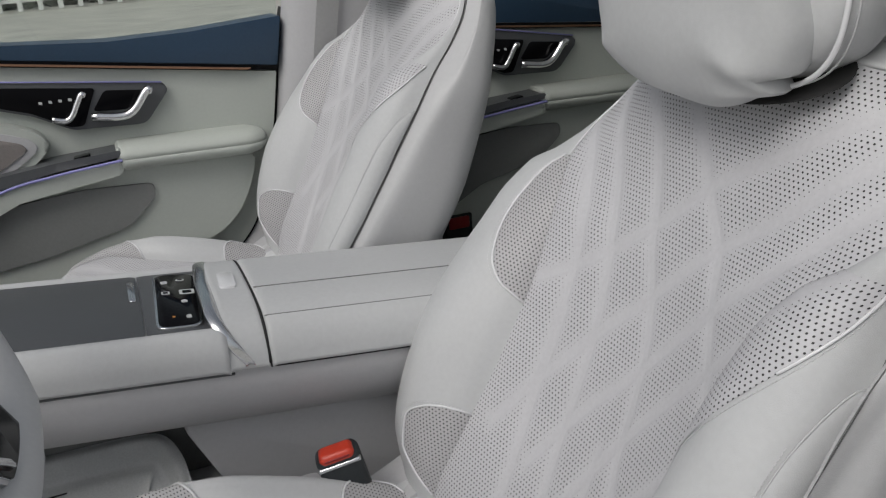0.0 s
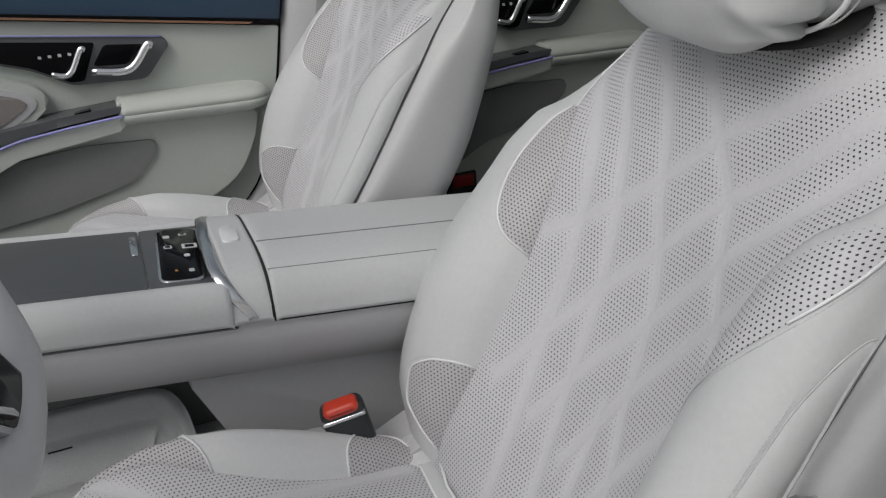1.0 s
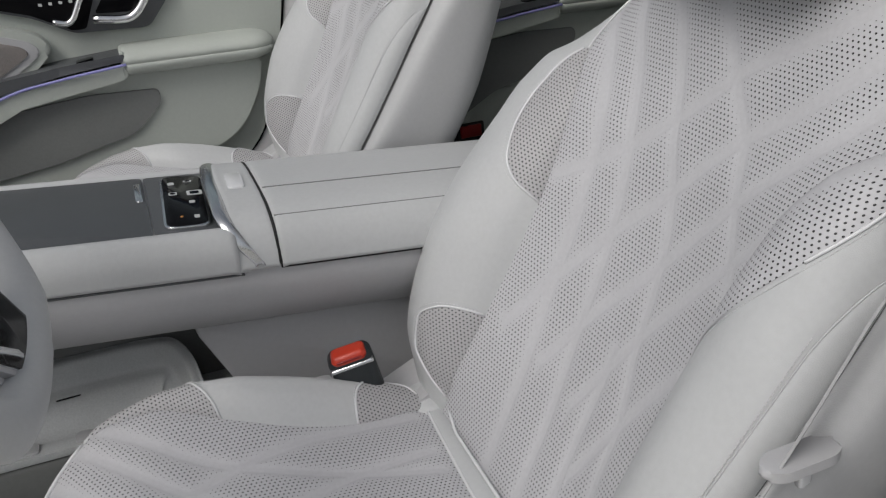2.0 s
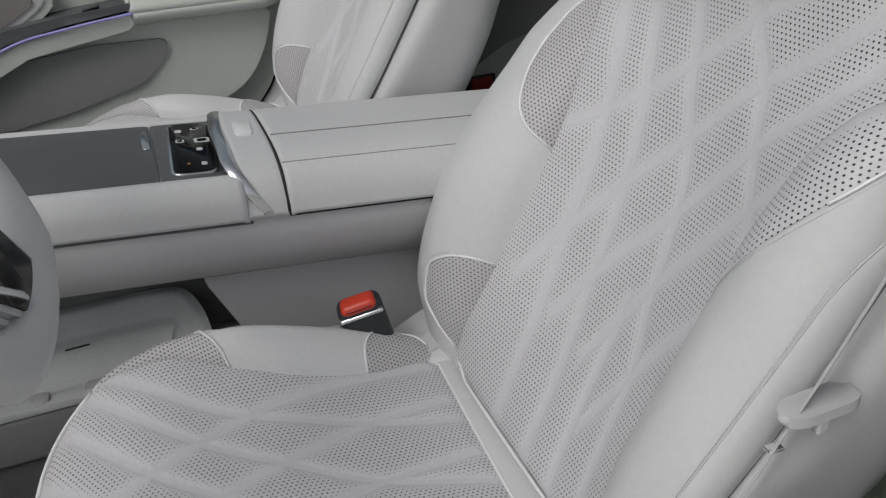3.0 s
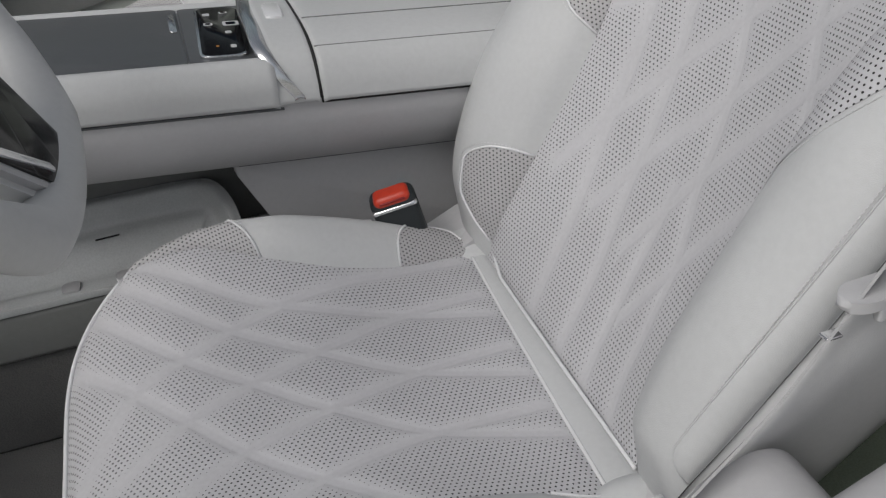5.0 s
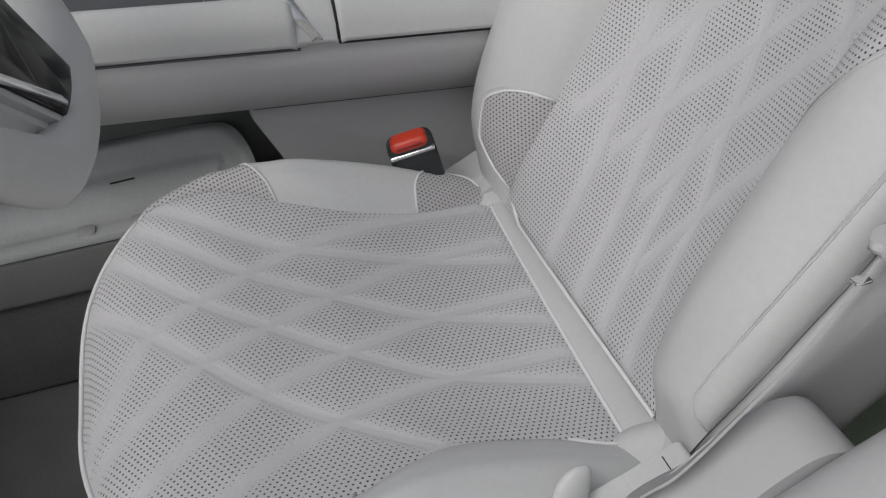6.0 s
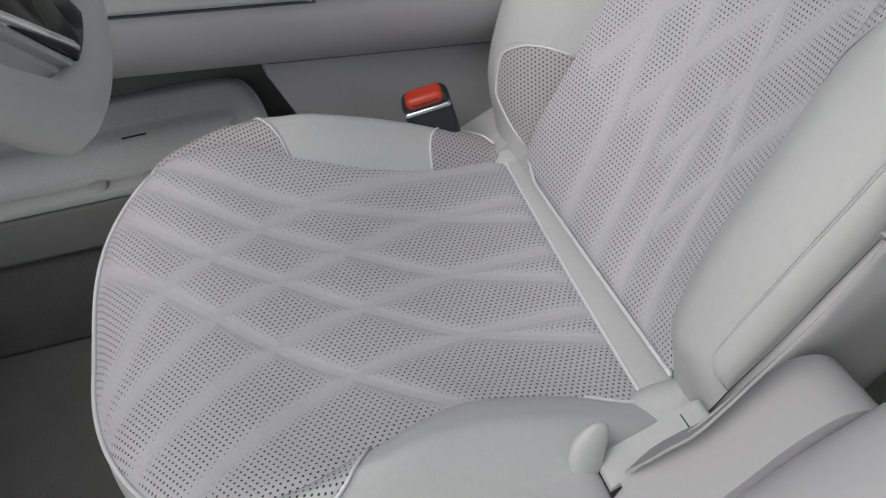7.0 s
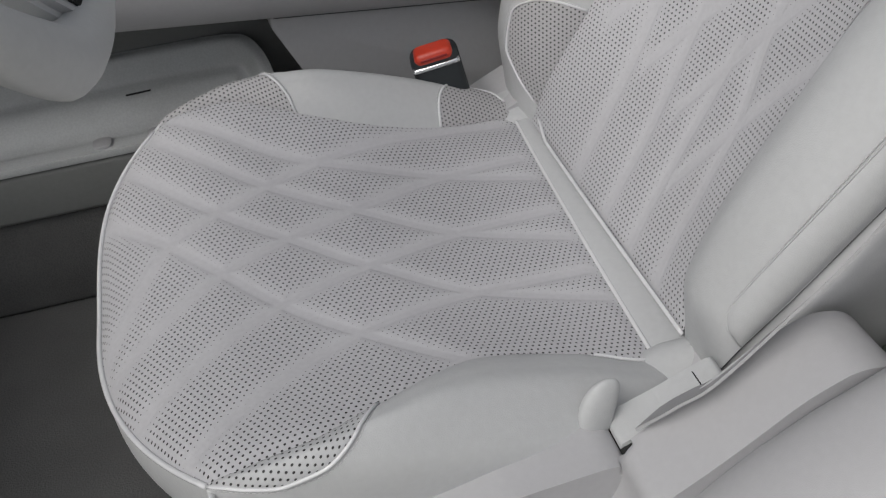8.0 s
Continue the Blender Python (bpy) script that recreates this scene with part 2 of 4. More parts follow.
# ---- the car's shell and the ground outside ----
FLOOR = 0.05
bm = bmesh.new()
bmesh.ops.create_grid(bm, x_segments=2, y_segments=2, size=900)
bmesh.ops.transform(bm, matrix=Matrix.Translation((0, 0, -0.38)), verts=bm.verts)
tagged(part("ground", bm, GROUND), "pale weathered paving that reaches the horizon", "ground", kind="structure")
tagged(box("floor", (-1.25, -0.46, FLOOR - 0.06), (1.7, 1.22, FLOOR), CARPET, bevel=0.01), "grey carpeted car floor", "floor", kind="structure")
# unseen wall, added to block sky light from the near side behind the seat
tagged(box("shade_wall_near", (0.34, -0.47, FLOOR - 0.1), (1.74, -0.42, 0.80), DOOR_LEATHER, bevel=0.02), "unseen near rear wall, added to hold light off the seat's flank", "door lining", kind="structure")
# unseen roof; it stops short in front so that daylight reaches the seats
tagged(box("ceiling", (0.36, -0.42, 1.22), (1.8, 1.16, 1.26), HEADLINER, bevel=0.015), "unseen pale roof over the rear, cut short to shape the light", "ceiling", kind="structure")
tagged(box("wall_front", (-1.29, -0.46, FLOOR - 0.06), (-1.25, 1.22, 0.80), CARPET, bevel=0.01), "grey lined footwell bulkhead", "wall", kind="structure")
# unseen block in the dashboard's place, added to keep light off the footwell
tagged(box("trim", (-1.25, -0.46, 0.50), (-1.02, 1.22, 0.80), ANTHRACITE, bevel=0.04), "unseen dark dashboard block that shades the footwell", "dashboard", kind="structure")
tagged(box("wall_rear", (1.70, -0.46, FLOOR - 0.06), (1.74, 1.22, 1.0), DOOR_LEATHER, bevel=0.01), "pale lined rear bulkhead", "wall", kind="structure")

MAT = material("olive floor mat", (0.26, 0.30, 0.23), 0.95, spread=0.15, scale=12, grain=0.9, grain_scale=500)
mat_thing = thing("floor_mat", (0.55, -0.05, FLOOR), "greenish grey fabric mat on the rear floor", "floor mat")
plate("mat_body", rounded([(0.22, -0.38), (0.86, -0.38), (0.86, 0.26), (0.22, 0.26)], 0.05), 2, FLOOR + 0.001, FLOOR + 0.014, MAT, mat_thing, bevel=0.004)
tube("mat_edge", [(x, y, FLOOR + 0.013) for x, y in rounded([(0.225, -0.375), (0.855, -0.375), (0.855, 0.255), (0.225, 0.255)], 0.05)], 0.004, DARK, mat_thing, "dark bound edge", closed=True, sides=6)
hang(mat_thing)

# far door pillar, with its belt
PILLAR_EDGE = hermite([0.0, 0.30, 0.348, 0.396, 0.475, 0.612, 0.809, 1.3], [-0.19, -0.12, -0.069, -0.026, 0.012, 0.045, 0.080, 0.17])
zs = np.linspace(FLOOR, 1.22, 40)
us = np.linspace(0, 1, 30)
P = np.zeros((40, 30, 3))
for i, z in enumerate(zs):
    x0, x1 = float(PILLAR_EDGE(z)) + 0.002, 0.50 - 0.04 * z
    for j, u in enumerate(us):
        P[i, j] = (x0 + (x1 - x0) * u, 1.135 - 0.055 * math.sin(math.pi * min(1, u * 1.15)) ** 0.6 * min(1, 0.35 + z), z)
tagged(sheet("trim", P, TRIM, thick=-0.02), "pale moulded lining of the far door pillar", "pillar lining", kind="structure")

strap = thing("seat_belt", (0.16, 1.06, 0.60), "grey woven belt hanging down the far door pillar", "seat belt")
ribbon("webbing", spline([(0.215, 1.050, 1.15), (0.175, 1.062, 0.90), (0.140, 1.070, 0.70), (0.10, 1.076, 0.45)], 8), (1, 0.15, 0), 0.046, 0.0016, STRAP, strap)
box("belt_guide", (0.186, 1.04, 1.12), (0.246, 1.085, 1.17), TRIM, strap, "pale plastic belt guide", bevel=0.012)
hang(strap)

# near sill and pillar foot beside the seat
zs, us = np.linspace(FLOOR, 1.22, 50), np.linspace(0, math.pi, 22)
foot_x = hermite([0.05, 0.20, 0.30, 0.37, 0.42, 0.46, 0.6, 1.22], [-0.215, -0.165, -0.112, -0.050, 0.022, 0.10, 0.20, 0.26])
foot_y = hermite([0.05, 0.30, 0.45, 1.22], [-0.335, -0.335, -0.35, -0.36])
P = np.zeros((50, 22, 3))
for i, z in enumerate(zs):
    for j, u in enumerate(us):
        fx, fy = float(foot_x(z)), float(foot_y(z))
        P[i, j] = (fx + 0.05 - 0.05 * math.sin(u) ** 0.7 + (0.35 if j == 0 else 0.0), fy - 0.045 + 0.045 * math.cos(u) ** 1, z)
tagged(sheet("trim", P, TRIM, thick=0.01), "pale moulded foot of the near door pillar", "pillar lining", kind="structure")
tagged(box("trim", (-1.2, -0.46, FLOOR - 0.10), (1.3, -0.40, FLOOR + 0.035), TRIM, bevel=0.015), "pale moulded door sill", "door sill", kind="structure")


# ---- seat ----
ARC_S = np.linspace(-0.05, 0.75, 801)
ARC_PHI = np.radians(36 - 15 * np.clip(ARC_S / 0.55, 0, 1.2))
ARC_X = np.concatenate([[0], np.cumsum(np.sin(ARC_PHI[:-1]) * np.diff(ARC_S))])
ARC_Z = np.concatenate([[0], np.cumsum(np.cos(ARC_PHI[:-1]) * np.diff(ARC_S))])
ARC_X -= np.interp(0, ARC_S, ARC_X)
ARC_Z += 0.30 - np.interp(0, ARC_S, ARC_Z)
ST = [-0.02, 0.0, 0.06, 0.14, 0.22, 0.30, 0.38, 0.43, 0.46, 0.50, 0.54, 0.58, 0.61]
YC = hermite(ST, [.178, .176, .163, .157, .156, .158, .170, .190, .212, .224, .214, .188, .16])
NC = hermite(ST, [.0, .004, .025, .030, .030, .030, .030, .022, .006, -.020, -.040, -.050, -.060])
BH = hermite(ST, [.030, .032, .037, .039, .039, .036, .026, .014, .006, .002, .001, 0, 0])
YO = hermite(ST, [.255, .265, .284, .291, .297, .303, .299, .284, .256, .238, .222, .194, .166])


def back_at(y, n, s):
    cx, cz, ph = np.interp(s, ARC_S, ARC_X), np.interp(s, ARC_S, ARC_Z), np.interp(s, ARC_S, ARC_PHI)
    return np.stack([cx - n * np.cos(ph), y + 0 * cx, cz + n * np.sin(ph)], -1)


# the bolster by the door ends in a groove at (YN, NE); the inboard one swells further forward by HI
YN = hermite(ST, [.235, .242, .260, .266, .270, .272, .270, .262, .250, .238, .222, .194, .166])
NE = hermite(ST, [.018, .026, .046, .042, .035, .026, .012, .000, -.012, -.030, -.045, -.055, -.065])
HN = hermite(ST, [.004, .010, .040, .048, .046, .042, .032, .022, .012, .004, .001, 0, 0])
HI = hermite([-.05, .0, .04, .07, .10, .15, .20, .25, .31, .36, .41, .46, .61], [-.020, -.018, -.006, .006, .014, .022, .026, .022, .012, .002, -.004, -.002, 0])


@functools.lru_cache(maxsize=None)
def back_section(s, side=-1):
    """Half section of the back from the crease outwards: (y, n) along it."""
    yc, nc = float(YC(s)), float(NC(s))
    tuck = 0.06 * max(0.0, (0.015 - s) / 0.06) ** 2
    if side < 0:
        h, yo, ne = float(HN(s)), float(YN(s)), float(NE(s))
        w = yo - yc
        pts = [(yc, nc), (yc + 0.07 * w, nc + 0.36 * h), (yc + 0.22 * w, nc + 0.76 * h), (yc + 0.44 * w, nc + h), (yc + 0.68 * w, nc + 0.92 * h + 0.06 * (ne - nc)),
               (yc + 0.89 * w, 0.55 * (nc + h) + 0.45 * ne), (yo, ne)]
    else:
        h, yo = float(BH(s)) + float(HI(s)), float(YO(s)) + 0.014 * math.exp(-((s - 0.20) / 0.13) ** 2)
        w = yo - yc
        pts = [(yc, nc), (yc + 0.09 * w, nc + 0.40 * h), (yc + 0.26 * w, nc + 0.80 * h), (yc + 0.48 * w, nc + h - 0.001),
               (yc + 0.76 * w, nc + 0.84 * h - 0.002), (yo - 0.06 * w, nc + 0.42 * h - 0.008), (yo - 0.004, min(nc, 0.02) - 0.030)]
    return spline([(y, n - tuck) for y, n in pts], 8)


def bolster_at(w, s, side=-1):
    """A place on the bolster, w from 0 at the crease to 1 at the outer edge, a hair above it."""
    sec = back_section(s, side)
    seg = np.concatenate([[0], np.cumsum(np.linalg.norm(np.diff(sec, axis=0), axis=1))])
    seg /= seg[-1]
    return np.interp(w, seg, sec[:, 0]), np.interp(w, seg, sec[:, 1])


# quilting seams of the back: across (y) by height (s), and height by across
BACK_V = [([.20, .30, .36, .40, .46, .50, .56], [.098, .108, .118, .132, .175, .215, .24]),
          ([.0, .11, .18, .29, .36, .44, .50, .56], [-.01, .013, .031, .050, .070, .107, .148, .185]),
          ([.0, .145, .21, .30, .355, .40, .455, .50, .56], [-.12, -.094, -.060, -.033, -.006, .022, .047, .071, .120]),
          ([.22, .306, .362, .433, .472, .51, .56], [-.21, -.152, -.106, -.061, -.027, .003, .048]),
          ([.0, .10, .20, .30], [.060, .074, .092, .104]),
          ([.0, .10, .20], [-.065, -.045, -.030])]
BACK_D = [([-.26, -.152, -.102, -.04, .016, .067, .106, .15], [.64, .563, .525, .486, .435, .388, .355, .32]),
          ([-.26, -.173, -.12, -.062, 0.0, .046, .097, .13], [.64, .53, .47, .422, .352, .297, .217, .15]),
          ([-.26, -.193, -.15, -.095, -.031, .016, .06], [.60, .496, .434, .373, .287, .226, .14]),
          ([-.26, -.194, -.113, -.055, -.01], [.49, .40, .31, .225, .13]),
          ([-.20, -.12, -.06], [.29, .20, .08])]
CUSH_A = [([-.47, -.449, -.3975, -.35, -.30, -.246, -.16, -.04], [-.07, -.028, .059, .0865, .112, .135, .16, .18]),
          ([-.47, -.451, -.353, -.291, -.225, -.123, -.04], [-.10, -.080, 0.0, .031, .059, .0985, .115]),
          ([-.47, -.433, -.3085, -.2275, -.135, -.04], [-.17, -.145, -.059, -.025, .008, .022]),
          ([-.44, -.396, -.2526, -.144, -.04], [-.24, -.208, -.118, -.082, -.072])]
CUSH_B = [([-.47, -.459, -.3975, -.353, -.3085, -.2526, -.1785, -.04], [.145, .130, .059, 0.0, -.059, -.118, -.185, -.27]),
          ([-.47, -.4556, -.35, -.291, -.2275, -.144, -.04], [.22, .207, .0865, .031, -.025, -.082, -.112]),
          ([-.46, -.443, -.30, -.225, -.135, -.04], [.262, .25, .112, .059, .008, -.022]),
          ([-.42, -.384, -.246, -.123, -.04], [.26, .235, .135, .0985, .08])]


def seam_distance(a, b, lines):
    """Distance to the nearest of the seams b = f(a)."""
    best = np.full(a.shape, 1.0)
    for xs, ys in lines:
        f = hermite(xs, ys)
        v, k = f(a), (f(a + 0.002) - f(a - 0.002)) / 0.004
        d = np.abs(b - v) / np.sqrt(1 + k * k)
        d = np.where(a < xs[0], np.hypot(d, xs[0] - a), np.where(a > xs[-1], np.hypot(d, a - xs[-1]), d))
        best = np.minimum(best, d)
    return best


def quilt(d, band=0.0050):
    """Height of the padded cells and how open their holes are, by distance from the seam."""
    t = np.clip((d - band) / 0.016, 0, 1)
    soft = t * t * (3 - 2 * t)
    edge = np.clip((d - band + 0.001) / 0.002, 0, 1)
    return 0.0017 * np.sqrt(np.clip(soft, 0, 1)) + 0.0005 * edge, np.clip((d - band) / 0.0105, 0, 1) ** 0.6 * 0.98


def wrinkle(a, b, k):
    return 0.0006 * np.sin(a * 37 + 3 * np.sin(b * 21 + k)) * np.sin(b * 29 + 2 * np.sin(a * 17 + k))


# cushion: v runs from the rear edge (0) to the front edge (1), u from -1 to 1 between the creases
CV = [0.0, 0.04, 0.15, 0.26, 0.45, 0.61, 0.75, 0.86, 0.93, 0.975, 1.0]
CZ = hermite(CV, [.296, .298, .303, .309, .322, .328, .330, .324, .315, .304, .292])
CC = hermite(CV, [.004, .006, .010, .014, .021, .027, .032, .034, .037, .041, .046])
CYC = hermite([0, .03, .17, .30, .41, .52, .66, .80, .92, 1.0], [.190, .192, .180, .176, .180, .194, .218, .236, .236, .230])
CH = hermite([0, .06, .2, .35, .5, .62, .74, .9, 1.0], [.010, .018, .031, .038, .038, .031, .016, .005, .002])
CYO = hermite([0, .1, .3, .6, .85, 1.0], [.246, .256, .262, .264, .256, .236])


def cush_x(u, v):
    return -0.035 + 0.017 * (1 + np.asarray(u)) / 2 * np.clip(1 - np.asarray(v), 0, 1) ** 4 - v * (0.434 - np.where(np.asarray(u) < 0, 0.088 * np.abs(u) ** 2.1, 0.070 * np.abs(u) ** 4))


def cush_at(u, v):
    x, y = cush_x(u, v), u * CYC(v)
    return np.stack([x, y, CZ(v) + CC(v) * np.abs(u) ** 2.2 + np.where(np.asarray(u) > 0, 0.014 * np.abs(u) ** 1.5 * np.clip((v - 0.6) / 0.4, 0, 1), 0)], -1)


@functools.lru_cache(maxsize=None)
def cush_section(v, side=-1):
    yc, h, yo = float(CYC(v)), float(CH(v)) * (1.0 if side > 0 else 0.55), float(CYO(v))
    zc = float(cush_at(np.array(float(side)), np.array(float(v)))[2])
    w = yo - yc
    return spline([(yc, zc), (yc + 0.12 * w, zc + 0.45 * h), (yc + 0.34 * w, zc + 0.86 * h), (yc + 0.60 * w, zc + h - 0.001), (yo - 0.03 * w, zc + 0.1 * h - 0.010),
                   (yo, zc - 0.042), (yo - 0.008, zc - 0.072), (yo - 0.022, zc - 0.085)], 7)


def cush_side(w, v, lift=0.0, side=-1):
    sec = cush_section(v, side)
    seg = np.concatenate([[0], np.cumsum(np.linalg.norm(np.diff(sec, axis=0), axis=1))])
    seg /= seg[-1]
    y, z = np.interp(w, seg, sec[:, 0]), np.interp(w, seg, sec[:, 1])
    dy, dz = np.interp(w + 0.01, seg, sec[:, 0]) - np.interp(w - 0.01, seg, sec[:, 0]), np.interp(w + 0.01, seg, sec[:, 1]) - np.interp(w - 0.01, seg, sec[:, 1])
    k = math.hypot(dy, dz) or 1
    return y - dz / k * lift, z + dy / k * lift


def back_side(w, s, lift=0.0, side=-1):
    y, n = bolster_at(w, s, side)
    y1, n1 = bolster_at(min(1, w + 0.01), s, side)
    y0, n0 = bolster_at(max(0, w - 0.01), s, side)
    k = math.hypot(y1 - y0, n1 - n0) or 1
    return y - (n1 - n0) / k * lift, n + (y1 - y0) / k * lift


def stitches(name, pts, parent, pitch=0.0042, r=0.0004):
    """A row of short thread stitches along pts, as one part."""
    pts = np.array(pts, float)
    run = np.concatenate([[0], np.cumsum(np.linalg.norm(np.diff(pts, axis=0), axis=1))])
    verts, faces = [], []
    for a in np.arange(pitch, run[-1] - pitch, pitch):
        p, q = (np.array([np.interp(a + k, run, pts[:, c]) for c in range(3)]) for k in (0, pitch * 0.62))
        t = (q - p) / (np.linalg.norm(q - p) or 1)
        u = np.cross(t, (0.3, 0.2, 0.93))
        u /= np.linalg.norm(u) or 1
        w = np.cross(t, u)
        b = len(verts)
        for c in (p, q):
            verts += [c + u * r, c + w * r, c - u * r, c - w * r]
        faces += [(b + k, b + (k + 1) % 4, b + 4 + (k + 1) % 4, b + 4 + k) for k in range(4)]
    if faces:
        under(mesh_object(name, verts, faces, THREAD), parent, "pale thread stitches")


def lens_patch(name, side, at, edge0, edge1, outer, seat, label, lift=0.0012, n=30, m=16, piped=None):
    """A perforated patch between the crease (w = 0) and an outer arc; at(w, v, lift, side) gives its places."""
    P, uv = np.zeros((n, m, 3)), np.zeros((n, m, 2))
    for i, v in enumerate(np.linspace(edge0, edge1, n)):
        top = max(0.004, float(outer(v)))
        for j, k in enumerate(np.linspace(0, 1, m)):
            P[i, j] = at(k * top, v, lift * min(1, 6 * min(k + 0.05, 1.02 - k) + 0.1), side)
    for i in range(n):
        along = np.concatenate([[0], np.cumsum(np.linalg.norm(np.diff(P[i], axis=0), axis=1))])
        uv[i, :, 0] = along
        uv[i, :, 1] = np.linalg.norm(P[i, 0] - P[0, 0])
    if name == "upper_patch" and side < 0:
        # here the quilting of the back runs on to the piping
        Y = -YC(np.linspace(edge0, edge1, n))[:, None] - uv[..., 0]
        S = np.linspace(edge0, edge1, n)[:, None] + 0 * Y
        cell = quilt(np.minimum(seam_distance(S, Y, BACK_V), seam_distance(Y, S, BACK_D)))[1]
        sheet(name, P, PERF, seat, "perforated quilted leather", uv=np.stack([Y, S], -1), cell=cell)
    else:
        sheet(name, P, PATCH if side > 0 else PATCH_PALE, seat, label if side > 0 else "perforated leather patch", uv=uv)
    rim = [at(float(outer(v)), v, 0.0012, side) for v in np.linspace(piped or edge0, edge1, 40)]
    tube("piping", rim, 0.0015, PIPING, seat)
    beside = [at(float(outer(v)) + 0.035, v, 0.0004, side) for v in np.linspace(edge0 + 0.004, edge1, 60)]
    stitches("stitching", beside, seat)


SHELL_Y = hermite([-.05, .0, .1, .3, .42, .50, .56, .60, .64], [.226, .242, .264, .292, .290, .270, .245, .215, .165])


def build_seat():
    seat = thing("car_seat", (-0.15, 0, FLOOR), "pale grey leather car seat, quilted and perforated, with bright piping", "car seat", "front seats")
    # back insert
    ns, ny = 300, 200
    S, U = np.meshgrid(np.linspace(0.0, 0.608, ns), np.linspace(-1, 1, ny), indexing="ij")
    Y = U * YC(S)
    N = NC(S) * np.abs(U) ** (2 + 2.2 * np.clip((S - 0.40) / 0.08, 0, 1))
    d = np.minimum(seam_distance(S, Y, BACK_V), seam_distance(Y, S, BACK_D))
    edge = np.minimum(YC(S) - np.abs(Y), S)
    h, cell = quilt(d)
    fade = np.clip(edge / 0.012, 0, 1)
    N = N + h * fade + wrinkle(Y, S, 1.0) * fade
    P = back_at(Y, N, S)
    run = np.concatenate([np.zeros((ns, 1)), np.cumsum(np.linalg.norm(np.diff(back_at(Y, NC(S) * np.abs(U) ** 4, S), axis=1), axis=2), axis=1)], 1)
    run -= run[:, ny // 2:ny // 2 + 1]
    sheet("back_insert", P, PERF, seat, "perforated leather quilted in crossing curves", uv=np.stack([run, S], -1), cell=cell)
    for side in (-1, 1):
        # bolster
        P = np.zeros((150, 49, 3))
        for i, s in enumerate(np.linspace(-0.045, 0.61, 150)):
            sec = back_section(s, side)
            P[i] = back_at(side * sec[:, 0], sec[:, 1] + wrinkle(np.full(49, s), sec[:, 0], 2.0 + side), np.full(49, s))
        sheet("back_bolster", P, LEATHER, seat, "smooth padded leather bolster")

        def on_back(w, s, lift, sd):
            y, n = back_side(w, s, lift, sd)
            return back_at(np.array(sd * y), np.array(n), np.array(s))
        if side > 0:
            lens_patch("upper_patch", side, on_back, 0.282, 0.455, hermite([.282, .294, .318, .37, .415, .44, .455], [.0, .15, .25, .32, .30, .22, .09]), seat, "darker perforated leather patch")
            lens_patch("lower_patch", side, on_back, 0.022, 0.138, hermite([.022, .034, .055, .09, .118, .132, .138], [.02, .20, .34, .34, .24, .12, .0]), seat, "darker perforated leather patch")
        else:
            lens_patch("upper_patch", side, on_back, 0.225, 0.455, hermite([.225, .25, .28, .31, .35, .39, .43, .455], [.0, .10, .23, .36, .50, .63, .74, .78]), seat, "", n=120, m=60, piped=0.37)
            # padded strip along the groove
            P = np.zeros((70, 9, 3))
            for i, s in enumerate(np.linspace(0.052, 0.385, 70)):
                k = math.sqrt(max(0.0, 1 - max(0, (0.075 - s) / 0.023, (s - 0.30) / 0.085) ** 2))
                for j, a in enumerate(np.linspace(0, 1, 9)):
                    P[i, j] = on_back(0.995 - 0.19 * k * (1 - a) * (1.0 - 0.3 * max(0, s - 0.1)), s, 0.0005 + 0.0045 * k * math.sin(math.pi * min(1, a * 0.9 + 0.1)) ** 0.5, side)
            sheet("side_strip", P, LEATHER, seat, "padded leather strip along the flank")
            tube("seam", P[:, 0], 0.0009, LEATHER, seat, "sewn seam", sides=6)
            stitches("stitching", [on_back(0.798, s, 0.0006, side) for s in np.linspace(0.09, 0.33, 60)], seat)
        # shoulder edge piping
        tube("piping", [back_at(np.array(side * (float(YC(s)) + 0.002)), np.array(float(NC(s)) + 0.001), np.array(s)) for s in np.linspace(0.456, 0.605, 30)], 0.0013, PIPING, seat)
        # flank from the bolster's edge round to the middle of the shell
        P = np.zeros((90, 40, 3))
        for i, s in enumerate(np.linspace(-0.045, 0.635, 90)):
            se = min(s, 0.605)
            yo, ne = back_section(se, side)[-1]
            full = float(SHELL_Y(s))
            depth = 0.118 + 0.032 * min(1, max(0, (s - 0.10) / 0.2)) - 0.04 * max(0, s) / 0.63 - 0.06 * max(0, (s - 0.55) / 0.085) ** 2
            line = spline([(yo - 0.004, ne - 0.004), (0.5 * (yo + full) + 0.006, ne - 0.020), (full, 0.45 * (ne - 0.02) - 0.55 * 0.055), (full - 0.006, -0.085), (full * 0.86, -0.085 - (depth - 0.085) * 0.62), (full * 0.55, -depth * 0.96), (0.0, -depth)], 7)
            line = line[np.linspace(0, len(line) - 1, 40).round().astype(int)]
            P[i] = back_at(side * line[:, 0], line[:, 1], np.full(40, s))
        sheet("back_shell", P, SHELL, seat, "smooth leather seat back shell")
        # the groove's shade is put in as a dark grey cord
        tube("groove", P[2:-6, 0], 0.0018, DOOR_GREY, seat, "dark grey cord standing for the shade beside the bolster", sides=6)
    # top of the back, rolled over to the shell
    tt = np.linspace(0, 1, 14)
    P = np.zeros((41, 14, 3))
    for i, u in enumerate(np.linspace(-1, 1, 41)):
        y = u * 0.165
        f = back_at(np.array(y), np.array(float(NC(0.608)) * (abs(y) / 0.171) ** 4.2 - 0.002), np.array(0.606))
        r = back_at(np.array(y), np.array(-0.125 + 0.03 * abs(u) ** 4), np.array(0.62))
        for j, t in enumerate(tt):
            P[i, j] = f * (1 - t) + r * t + np.array([0, 0, 0.022 * math.sin(math.pi * t) * (1 - u ** 4)])
